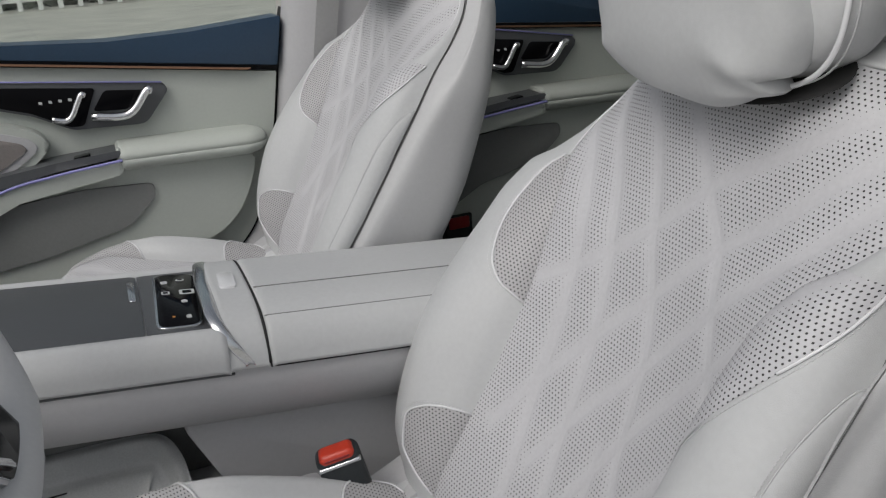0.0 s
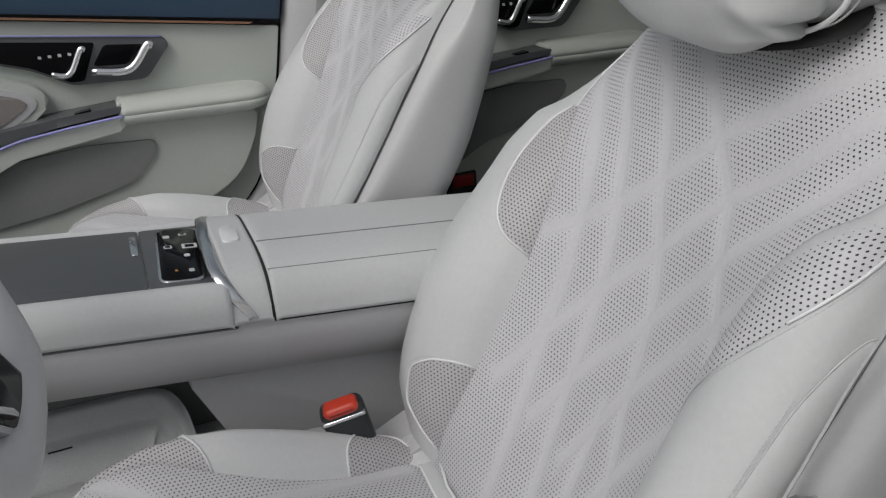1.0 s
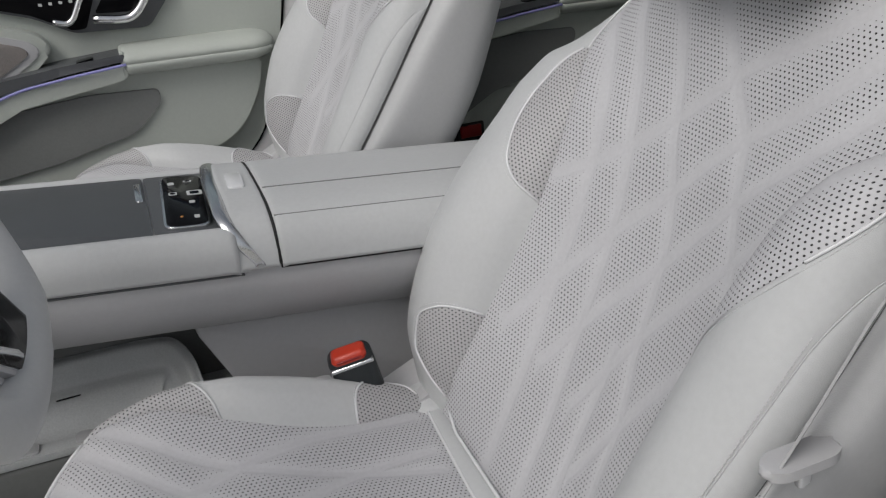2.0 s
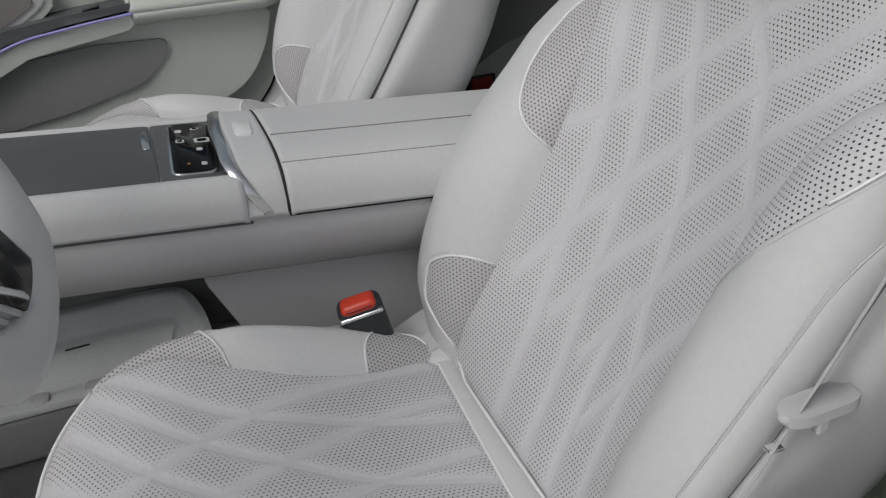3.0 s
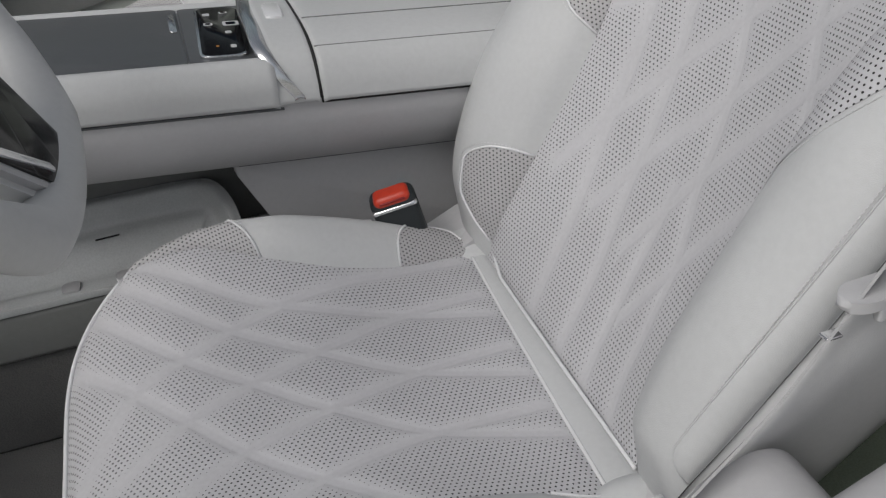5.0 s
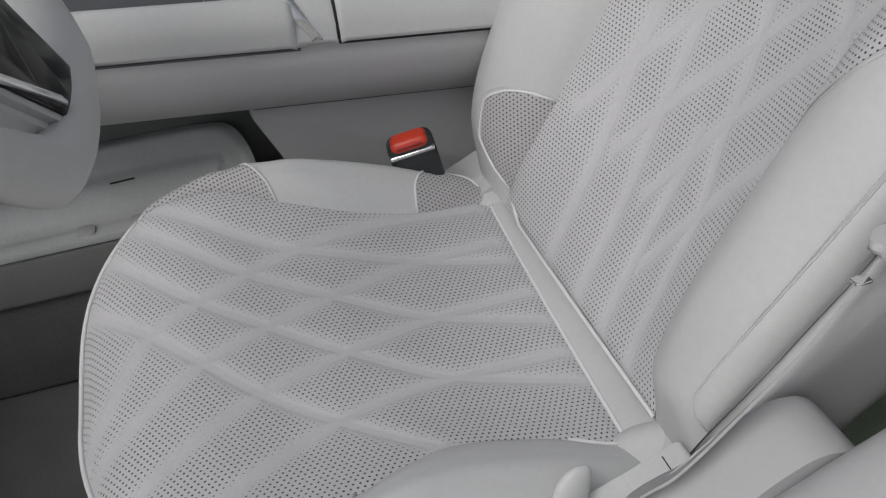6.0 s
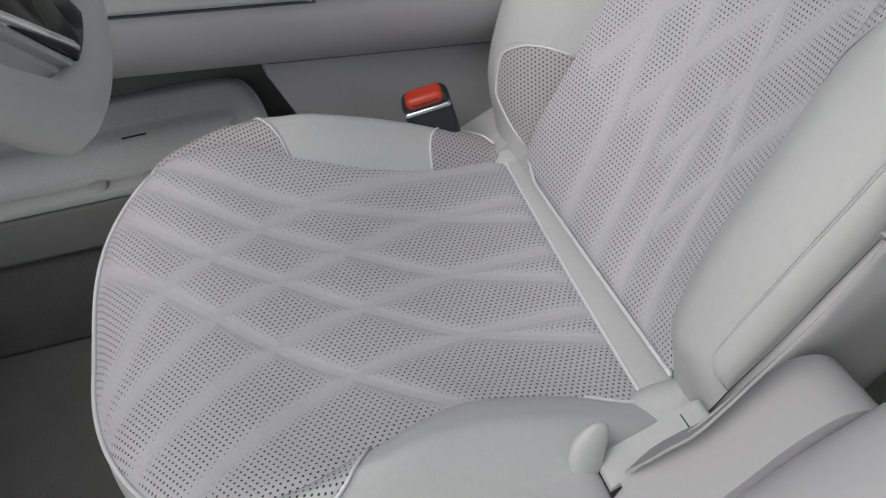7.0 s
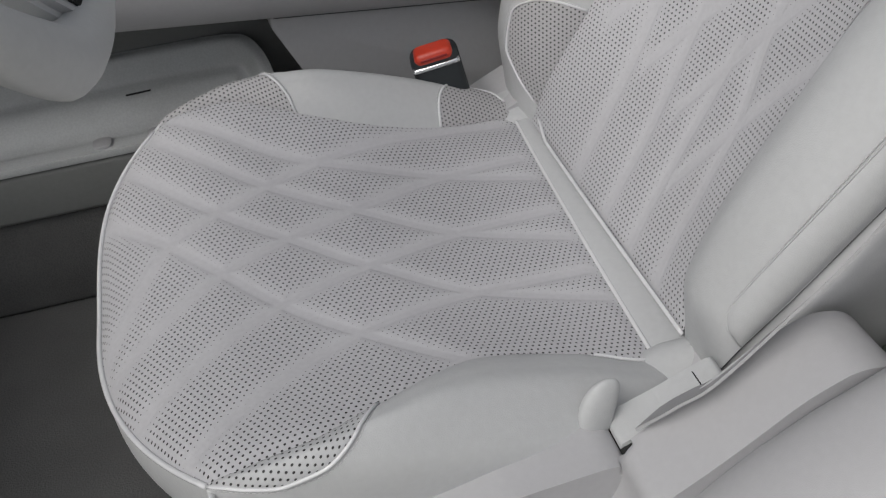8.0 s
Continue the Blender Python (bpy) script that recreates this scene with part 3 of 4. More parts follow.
    sheet("back_top", P, LEATHER, seat, "rolled leather top edge", thick=0.004)
    # piping at the foot of the back
    tube("piping", [back_at(np.array(y), np.array(0.006 + 0.002 * math.cos(9 * y)), np.array(0.001 + 0.014 * max(0, (y - 0.13) / 0.05))) for y in np.linspace(-0.178, 0.178, 50)], 0.0020, PIPING, seat)
    # cushion insert
    nv, nu = 260, 220
    V, U = np.meshgrid(np.linspace(0, 1, nv), np.linspace(-1, 1, nu), indexing="ij")
    P = cush_at(U, V)
    X, Y = P[..., 0], P[..., 1]
    d = np.minimum(seam_distance(X, Y, CUSH_A), seam_distance(X, Y, CUSH_B))
    h, cell = quilt(d)
    edge = np.minimum(np.minimum(CYC(V) - np.abs(Y), V * 0.43), (1 - V) * 0.43)
    fade = np.clip(edge / 0.012, 0, 1)
    P[..., 2] += h * fade + wrinkle(X, Y, 4.0) * fade
    sheet("cushion_insert", P, PERF, seat, "perforated leather quilted in crossing curves", uv=np.stack([X, Y], -1), cell=cell)
    for side in (-1, 1):
        P = np.zeros((120, 50, 3))
        for i, v in enumerate(np.linspace(0, 1, 120)):
            sec = cush_section(v, side)
            P[i] = np.stack([np.full(50, float(cush_x(float(side), v))), side * sec[:, 0], sec[:, 1] + wrinkle(np.full(50, v * 0.4), sec[:, 0], side)], -1)
        sheet("cushion_bolster", P, LEATHER, seat, "smooth padded leather bolster")

        def on_cush(w, v, lift, sd):
            y, z = cush_side(w, v, lift, sd)
            return np.array([float(cush_x(float(sd), v)), sd * y, z])
        if side < 0:
            lens_patch("front_patch", side, on_cush, 0.645, 1.0, hermite([.645, .665, .71, .78, .85, .92, .97, 1.0], [.0, .10, .20, .255, .25, .17, .08, .02]), seat, "perforated leather patch")
            tube("piping", [on_cush(0.02, v, 0.001, side) for v in np.linspace(0, 0.14, 16)], 0.0015, PIPING, seat)
            stitches("stitching", [on_cush(0.05, v, 0.0008, side) for v in np.linspace(0, 0.16, 20)], seat)
        else:
            lens_patch("front_patch", side, on_cush, 0.60, 0.985, hermite([.60, .61, .64, .69, .75, .88, .96, .985], [.0, .09, .19, .27, .31, .30, .27, .25]), seat, "darker perforated leather patch")
            lens_patch("rear_patch", side, on_cush, 0.01, 0.212, hermite([.01, .04, .09, .14, .175, .198, .208, .212], [.16, .25, .30, .29, .24, .16, .08, .0]), seat, "darker perforated leather patch")
    # piping round the front and along the rear of the cushion
    front = [cush_at(np.array(u), np.array(1.0)) + np.array([-0.001, 0, 0.001]) for u in np.linspace(-1, 1, 70)]
    tube("piping", front, 0.0024, PIPING, seat)
    rear = [cush_at(np.array(u), np.array(0.0)) + np.array([0.0, 0, 0.002]) for u in np.linspace(-1, 1, 40)]
    tube("piping", rear, 0.0020, PIPING, seat)
    # front apron
    P = np.zeros((90, 24, 3))
    for i, u in enumerate(np.linspace(-1.04, 1.04, 90)):
        uc = max(-1, min(1, u))
        top = cush_at(np.array(uc), np.array(1.0))
        top[1] += (u - uc) * 0.25
        for j, t in enumerate(np.linspace(0, 1, 24)):
            P[i, j] = top + np.array([-0.012 * math.sin(t * 3.0) + 0.07 * t * t, -0.02 * t * uc, -0.155 * t])
    sheet("cushion_apron", P, LEATHER, seat, "smooth leather front apron", thick=0.004)
    # rolled strip between cushion and back
    P = np.zeros((54, 22, 3))
    for i, y in enumerate(np.linspace(-0.205, 0.245, 54)):
        a0 = np.array([-0.036 + 0.017 * (1 + y / 0.19) / 2, y, 0.295 + 0.004 * (y / 0.19) ** 2])
        b0 = back_at(np.array(y), np.array(-0.002), np.array(0.002))
        for j, t in enumerate(np.linspace(0, 1, 22)):
            P[i, j] = a0 * (1 - t) + b0 * t + np.array([0, 0, 0.002 * math.sin(math.pi * t) - 0.006 * t ** 4 - 0.03 * max(0, (-y - 0.185) / 0.02, (y - 0.222) / 0.02) ** 2])
    sheet("rear_strip", P, LEATHER, seat, "smooth rolled leather strip", thick=0.003)
    # folds that close the corners between cushion and back
    for (cx, cy, cz), (rx, ry, rz) in (((-0.002, 0.216, 0.282), (0.046, 0.044, 0.034)), ((-0.012, -0.213, 0.279), (0.060, 0.044, 0.036))):
        fold = bmesh.new()
        bmesh.ops.create_uvsphere(fold, u_segments=24, v_segments=14, radius=1)
        for v in fold.verts:
            x, y, z = v.co
            v.co = (cx + rx * x, cy + ry * y, cz + rz * z + 0.003 * math.sin(4 * y + 2 * x))
        part("corner_fold", fold, LEATHER, seat, "folded leather corner")
    # foam and frame that carry it
    box("seat_base", (-0.40, -0.215, 0.12), (0.02, 0.215, 0.275), ANTHRACITE, seat, "dark seat frame", bevel=0.03)
    box("seat_rail", (-0.38, -0.19, FLOOR), (0.12, -0.15, 0.12), ANTHRACITE, seat, "dark metal rail", bevel=0.006)
    box("seat_rail", (-0.38, 0.15, FLOOR), (0.12, 0.19, 0.12), ANTHRACITE, seat, "dark metal rail", bevel=0.006)
    # moulded flank covers
    for side in (-1, 1):
        out = rounded([(-0.42, 0.16), (-0.40, 0.245), (-0.30, 0.288), (-0.19, 0.318), (-0.118, 0.3225), (-0.104, 0.3185), (-0.0985, 0.300), (-0.112, 0.270), (-0.13, 0.12), (-0.40, 0.12)], 0.010)
        plate("side_cover", out, 1, side * 0.244, side * 0.292, TRIM, seat, "pale moulded plastic flank cover", bevel=0.012, segments=4)
        plate("hinge_core", rounded([(-0.10, 0.15), (-0.09, 0.28), (0.02, 0.33), (0.06, 0.30), (0.06, 0.15)], 0.01), 1, side * 0.20, side * 0.282, TRIM, seat, "pale hinge core", bevel=0.004)
        if side > 0:
            continue
        out = rounded([(-0.109, 0.330), (-0.077, 0.350), (-0.047, 0.372), (-0.013, 0.399), (0.020, 0.414), (0.046, 0.408), (0.067, 0.384), (0.079, 0.346), (0.085, 0.12), (-0.135, 0.12), (-0.122, 0.270), (-0.108, 0.306)], 0.016)
        plate("hinge_cover", out, 1, -0.283, -0.336, TRIM, seat, "pale moulded plastic hinge cover", bevel=0.022, segments=8)
        tab = bmesh.new()
        bmesh.ops.create_uvsphere(tab, u_segments=24, v_segments=16, radius=1)
        for v in tab.verts:
            x, y, z = v.co
            v.co = (math.copysign(abs(x) ** 0.8, x) * 0.014 + 0.005 * z * z, y * 0.007, z * 0.026)
        bmesh.ops.transform(tab, matrix=pose(-0.110, -0.2505, 0.334, -8, 14, 0), verts=tab.verts)
        part("end_tab", tab, LEATHER, seat, "folded leather tab")
        ramp = [(-0.104, 0.292), (-0.102, 0.321), (-0.067, 0.334), (-0.024, 0.353), (-0.019, 0.349), (-0.030, 0.340), (-0.060, 0.318)]
        plate("belt_ramp", rounded(ramp, 0.003), 1, -0.246, -0.2750, LEATHER, seat, "smooth pale plastic belt ramp", bevel=0.003)
        plate("belt_slot", rounded([(-0.106, 0.286), (-0.103, 0.316), (-0.067, 0.331), (-0.036, 0.348), (-0.033, 0.342), (-0.05, 0.31)], 0.003), 1, -0.250, -0.2850, RUBBER, seat, "dark belt slot", bevel=0.002)
    # headrest
    head = bmesh.new()
    bmesh.ops.create_uvsphere(head, u_segments=56, v_segments=32, radius=1)
    for v in head.verts:
        q = [math.copysign(abs(a) ** 0.58, a) for a in v.co]
        v.co = (0.292 + q[0] * 0.060 + 0.010 * q[2], q[1] * (0.152 - 0.010 * q[2] - 0.018 * max(0, q[0])), 0.916 + q[2] * 0.106 + 0.010 * q[1] ** 2 * (q[2] < 0))
    part("headrest", head, LEATHER, seat, "padded leather headrest")
    for dx, r, mat in ((-0.034, 0.0026, PIPING), (-0.022, 0.0010, SYMBOL)):
        loop = [(0.292 + dx + 0.010 * math.copysign(abs(math.sin(a)) ** 0.58, math.sin(a)), (0.152 - 0.010 * math.sin(a)) * math.copysign(abs(math.cos(a)) ** 0.5, math.cos(a)) * 1.0,
                 0.916 + 0.107 * math.copysign(abs(math.sin(a)) ** 0.5, math.sin(a)) + 0.010 * math.cos(a) ** 2 * (math.sin(a) < 0)) for a in np.linspace(0, 2 * math.pi, 90)[:-1]]
        tube("piping" if dx < -0.03 else "stitching", loop, r, mat, seat, closed=True, sides=6)
    # shadow in the gap under the headrest, shaped as a flat black body
    gap_shade = bmesh.new()
    bmesh.ops.create_uvsphere(gap_shade, u_segments=32, v_segments=12, radius=1)
    bmesh.ops.transform(gap_shade, matrix=pose(0.276, -0.02, 0.820, 0, -30, 0) @ Matrix.Diagonal((0.050, 0.118, 0.007, 1)), verts=gap_shade.verts)
    part("headrest_shade", gap_shade, RUBBER, seat, "flat black body standing for the shade under the headrest")
    for y in (-0.065, 0.065):
        tube("headrest_post", [(0.300, y, 0.70), (0.302, y, 0.84)], 0.007, CHROME, seat, "metal headrest post", sides=12)
    # the loose pillow tied to it
    pil = bmesh.new()
    bmesh.ops.create_uvsphere(pil, u_segments=110, v_segments=70, radius=1)
    for v in pil.verts:
        x, y, z = v.co
        ry = math.copysign(abs(y) ** 0.66, y)
        rz = math.copysign(abs(z) ** 0.70, z)
        rx = math.copysign(abs(x) ** 0.80, x)
        edge = max(abs(ry), abs(rz))
        fold = 0.005 * edge ** 4 * math.sin(ry * 9 + 2 * rz) + 0.004 * edge ** 3 * math.sin(rz * 8 - 3 * ry + 1)
        for cy, cz, ph in ((-1.0, -0.8, 0.3), (-1.0, 0.8, 1.1), (1.0, -0.9, 2.0), (1.0, 0.8, 0.9)):
            far, turn = math.hypot(ry - cy, rz - cz), math.atan2(rz - cz, ry - cy)
            fold += 0.010 * math.exp(-(far / 0.45) ** 2) * math.sin(turn * 6 + ph)
        v.co = (0.236 + rx * 0.048 + 0.010 * rz + fold * 0.8, 0.005 + ry * (0.136 + 0.6 * fold), 0.900 + rz * (0.103 + 0.4 * fold) + 0.010 * ry)
    part("head_pillow", pil, LEATHER, seat, "loose soft leather pillow with folds")
    hang(seat)
    return seat


driver_seat = build_seat()
passenger_seat = copy_thing(driver_seat, pose(-0.142, 0.785, FLOOR + 0.082, 0, -3.8, 0) @ Matrix.Scale(0.95, 4))

# ---- belt, tongue and buckle ----
belt = thing("seat_belt", (-0.03, -0.255, 0.31), "grey woven seat belt hanging down beside the seat", "seat belt")
run = spline([(-0.080, -0.272, 0.338), (-0.062, -0.283, 0.362), (-0.044, -0.289, 0.3795), (-0.0074, -0.290, 0.415), (0.0267, -0.290, 0.4505), (0.0498, -0.290, 0.4814), (0.067, -0.290, 0.507), (0.103, -0.290, 0.561), (0.123, -0.290, 0.593), (0.155, -0.292, 0.645), (0.25, -0.31, 0.80), (0.36, -0.34, 1.10)], 8)


def belt_turn(p):
    """The strap lies on edge up the seat and turns flat towards its slot."""
    k = max(0.0, min(1.0, (0.425 - p[2]) / 0.07))
    return np.array([0.54, 0.57, -0.61]) + k * np.array([-0.03, 0.06, 0.04])


ribbon("webbing", run, belt_turn, 0.044, 0.0020, WEBBING, belt)
box("belt_anchor", (-0.092, -0.274, 0.290), (-0.074, -0.262, 0.325), ANTHRACITE, belt, "dark belt anchor", bevel=0.003)
hang(belt)
tongue = thing("belt_tongue", (0.10, -0.29, 0.525), "pale plastic belt tongue loop resting on the webbing", "belt tongue")
ring = rounded([(0.054, -0.300), (0.066, -0.286), (0.116, -0.284), (0.124, -0.298), (0.112, -0.308), (0.068, -0.310)], 0.010)
plate("tongue_body", ring, 2, 0.533, 0.541, TRIM, tongue, "pale plastic loop", bevel=0.004)
plate("tongue_eye", rounded([(0.086, -0.303), (0.089, -0.293), (0.099, -0.292), (0.100, -0.300)], 0.004), 2, 0.516, 0.531, PIPING, tongue, "small round stud", bevel=0.003)
box("tongue_blade", (0.056, -0.296, 0.506), (0.068, -0.288, 0.5085), SILVER, tongue, "bright metal blade", bevel=0.0008)
hang(tongue)

buckle = thing("belt_buckle", (-0.078, 0.235, 0.28), "red-topped belt buckle standing between seat and console", "belt buckle")
tip = pose(-0.084, 0.236, 0.332, 4, -12, -10)
box("buckle_body", (-0.027, -0.016, -0.050), (0.027, 0.017, 0.054), ANTHRACITE, buckle, "anthracite plastic housing", bevel=0.011, segments=5, m=tip)
box("silver_band", (-0.0265, -0.0175, 0.036), (0.0265, -0.006, 0.042), CHROME, buckle, "silver band", bevel=0.003, m=tip)
box("release_button", (-0.0215, -0.0175, 0.0425), (0.0215, 0.0095, 0.0575), RED, buckle, "red release button", bevel=0.0085, segments=5, m=tip)
box("tongue_slot", (-0.015, -0.0182, 0.0490), (0.015, -0.012, 0.0520), DARKRED, buckle, "dark slot", bevel=0.001, m=tip)
tube("stalk", [(-0.062, 0.238, 0.20), (-0.068, 0.238, 0.29)], 0.012, ANTHRACITE, buckle, sides=12)
hang(buckle)

# ---- centre console ----
console = thing("centre_console", (-0.15, 0.385, FLOOR), "pale leather centre console with dark panel and padded armrest", "console")
MID = 0.385


def tilt(x):
    """The console's top falls towards the rear."""
    return -0.100 * (x + 0.15) if x < -0.15 else -0.098 * (x + 0.15)


def console_sheet(name, x0, x1, half, mat, label="", n=60, drop=0.0):
    """A length of the console's top: half is a list of (y offset, z) from the middle outwards to the near side."""
    prof = np.vstack([[(MID + a, z) for a, z in half[::-1]], [(MID - a, z) for a, z in half[1:]]])
    prof = spline(prof, 5)
    P = np.zeros((n, len(prof), 3))
    for i, x in enumerate(np.linspace(x0, x1, n)):
        fall = tilt(x)
        for j, (y, z) in enumerate(prof):
            end = min(1, min(x - x0, x1 - x) / 0.006 + 0.35)
            P[i, j] = (x, y, z + fall - 0.003 * (1 - min(1, end)) + drop)
    return sheet(name, P, mat, console, label, thick=0.006)


LID = [(0.0, 0.558), (0.05, 0.557), (0.085, 0.552), (0.108, 0.541), (0.119, 0.521), (0.122, 0.498)]
console_sheet("armrest_lid", -0.149, 0.42, LID, LEATHER, "padded leather armrest lid", 90)
console_sheet("armrest_front", -0.196, -0.153, LID, LEATHER, "smooth leather cap before the lid")
console_sheet("front_pad", -0.95, -0.196, [(0.0, 0.533), (0.100, 0.534), (0.111, 0.540), (0.118, 0.535), (0.124, 0.519), (0.121, 0.496)], LEATHER, "padded leather edge round the panel", 100)
for y, z in ((MID - 0.040, 0.5638), (MID - 0.103, 0.5512)):
    tube("lid_seam", [(a, y, z + tilt(a)) for a in np.linspace(-0.147, 0.40, 40)], 0.0009, DOOR_GREY, console, "sewn seam", sides=6)
# dark top panel in two lengths
fall = lambda c: (c[0], c[1], c[2] + tilt(c[0]))
plate("sliding_cover", rounded([(-0.95, MID - 0.114), (-0.279, MID - 0.109), (-0.279, MID + 0.100), (-0.95, MID + 0.106)], 0.006), 2, 0.534, 0.5435, DARK, console, "dark grey sliding cover", bevel=0.0015, shear=fall)
plate("panel_rear", rounded([(-0.277, MID - 0.109), (-0.200, MID - 0.109), (-0.190, MID + 0.099), (-0.277, MID + 0.099)], 0.004), 2, 0.534, 0.5435, DARK, console, "dark grey panel", bevel=0.0015, shear=fall)
plate("cover_grip", rounded([(-0.290, MID + 0.005), (-0.282, MID + 0.005), (-0.282, MID + 0.075), (-0.290, MID + 0.075)], 0.004), 2, 0.543, 0.5455, SILVER, console, "bright metal grip", bevel=0.001, shear=fall)
frame_o = rounded([(-0.266, MID - 0.098), (-0.215, MID - 0.098), (-0.205, MID + 0.079), (-0.258, MID + 0.084)], 0.014, 6)
frame_i = rounded([(-0.263, MID - 0.095), (-0.218, MID - 0.095), (-0.208, MID + 0.076), (-0.255, MID + 0.081)], 0.012, 6)
plate("control_frame", frame_o, 2, 0.5425, 0.5475, CHROME, console, "chrome frame of the control panel", bevel=0.0012, shear=fall)
ctl = plate("control_panel", frame_i, 2, 0.5430, 0.5485, GLOSS, console, "gloss black touch control panel", bevel=0.0012, shear=fall)
for k, (px, py, w, h) in enumerate([(-0.246, 0.050, 0.008, 0.010), (-0.226, 0.055, 0.010, 0.006), (-0.247, 0.012, 0.010, 0.010), (-0.222, 0.010, 0.018, 0.016), (-0.228, -0.022, 0.007, 0.009), (-0.228, -0.072, 0.006, 0.010)]):
    plate("symbol", rounded([(px - w / 2, MID + py - h / 2), (px + w / 2, MID + py - h / 2), (px + w / 2, MID + py + h / 2), (px - w / 2, MID + py + h / 2)], 0.003), 2, 0.5484, 0.5490, SYMBOL, ctl, bevel=0.0, shear=fall)
    if w > 0.009:
        plate("symbol", rounded([(px - w * .3, MID + py - h * .3), (px + w * .3, MID + py - h * .3), (px + w * .3, MID + py + h * .3), (px - w * .3, MID + py + h * .3)], 0.002), 2, 0.5486, 0.5493, GLOSS, ctl, bevel=0.0, shear=fall)
plate("symbol", rounded([(-0.246, MID - 0.071), (-0.243, MID - 0.071), (-0.243, MID - 0.067), (-0.246, MID - 0.067)], 0.001), 2, 0.5484, 0.5490, AMBER, ctl, bevel=0.0, shear=fall)
# chrome bow over the console before the armrest
prof = spline([(MID - a * 1.06, z) for a, z in LID[::-1]] + [(MID + a * 1.07, z) for a, z in LID[1:]], 6)
P = np.zeros((len(prof), 9, 3))
for i, (y, z) in enumerate(prof):
    low = min(1.0, max(0.0, (0.552 - z) / 0.05))
    mid_x = -0.2045 + 0.030 * low ** 1.2 + 0.010 * max(0.0, (y - MID) / 0.12)
    for j, k in enumerate(np.linspace(-1, 1, 9)):
        wide = 0.0085 * (1 - 0.35 * low)
        P[i, j] = (mid_x + k * wide, y, z + 0.0035 + 0.003 * (1 - k * k) + tilt(mid_x))
sheet("chrome_bow", P, CHROME, console, "broad satin chrome bow", thick=-0.004)
plate("lid_latch", rounded([(-0.186, MID - 0.035), (-0.166, MID - 0.035), (-0.163, MID + 0.020), (-0.183, MID + 0.020)], 0.006), 2, 0.556, 0.5660, PIPING, console, "pale plastic lid latch", bevel=0.002, shear=fall)
# body under the top
half = [(0.113, 0.503), (0.118, 0.494), (0.116, 0.470), (0.098, 0.435), (0.066, 0.404), (0.045, 0.396)]
for side, nm in ((-1, "console_flank"), (1, "console_flank")):
    prof = spline([(MID + side * a, z) for a, z in half], 6)
    P = np.zeros((80, len(prof), 3))
    for i, x in enumerate(np.linspace(-0.95, 0.45, 80)):
        for j, (y, z) in enumerate(prof):
            P[i, j] = (x, y, z + tilt(x) - (0.006 if j == 0 else 0))
    sheet(nm, P, TRIM, console, "pale moulded flank", thick=0.004 * side)
    tube("pad_cord", [(x, MID + side * 0.1195, 0.496 + tilt(x)) for x in np.linspace(-0.95, -0.185, 30)], 0.0035, LEATHER, console, "corded seam under the pad")
    tube("pad_gap", [(x, MID + side * 0.1195, 0.4905 + tilt(x)) for x in np.linspace(-0.95, -0.192, 30)], 0.0018, DARK, console, "dark gap under the pad", sides=6)
    tube("lid_gap", [(x, MID + side * 0.1190, 0.4960 + tilt(x)) for x in np.linspace(-0.150, 0.42, 30)], 0.0034, RUBBER, console, "black gap under the lid", sides=6)
tube("lid_gap", spline([(-0.151, MID - a * 1.03, z + 0.0035) for a, z in LID[::-1]] + [(-0.151, MID + a * 1.03, z + 0.0035) for a, z in LID[1:]], 4), 0.0020, RUBBER, console, "black gap before the lid", sides=6)
tube("flank_gap", [(x, MID - 0.0455, 0.3945 + tilt(x)) for x in np.linspace(-0.25, 0.43, 30)], 0.0016, DARK, console, "dark joint under the flank", sides=6)
ped = rounded([(-0.262, 0.408), (0.45, 0.365), (0.45, FLOOR), (-0.12, FLOOR), (-0.20, 0.27)], 0.02)
plate("pedestal", ped, 1, MID - 0.043, MID + 0.043, TRIM, console, "pale moulded pedestal", bevel=0.004)
hang(console)

# tunnel and storage bin under the console
tunnel = thing("centre_tunnel", (-0.65, 0.42, FLOOR), "grey lined floor tunnel under the console", "floor tunnel")
box("tunnel_lower", (-1.2, 0.366, FLOOR), (-0.13, 0.455, 0.192), CARPET, tunnel, bevel=0.010)
box("tunnel_upper", (-1.2, 0.358, 0.193), (-0.16, 0.455, 0.262), DOOR_GREY, tunnel, bevel=0.008)
box("tunnel_back", (-1.2, 0.456, FLOOR), (-0.10, 0.464, 0.42), DOOR_GREY, tunnel, "dark grey lining behind the bin", bevel=0.003)
hang(tunnel)
tray = thing("storage_bin", (-0.5, 0.41, 0.262), "pale plastic open storage bin under the console", "storage bin")
plate("bin_floor", rounded([(-1.1, 0.354), (-0.215, 0.358), (-0.215, 0.453), (-1.1, 0.453)], 0.012), 2, 0.2625, 0.272, FILM, tray, "pale plastic bin floor", bevel=0.003)
path = spline([(-1.1, 0.446), (-0.70, 0.446), (-0.45, 0.446), (-0.36, 0.446), (-0.315, 0.443), (-0.288, 0.432), (-0.274, 0.412), (-0.268, 0.388), (-0.266, 0.362)], 8)
tang = np.gradient(path, axis=0)
tang /= np.linalg.norm(tang, axis=1)[:, None]
inward = np.stack([tang[:, 1], -tang[:, 0]], -1)
wall = spline([(-0.009, -0.075), (-0.009, -0.006), (-0.005, 0.0), (0.003, 0.0), (0.008, -0.006), (0.014, -0.028), (0.020, -0.034), (0.030, -0.040), (0.052, -0.066), (0.066, -0.0735)], 4)
P = np.zeros((len(path), len(wall), 3))
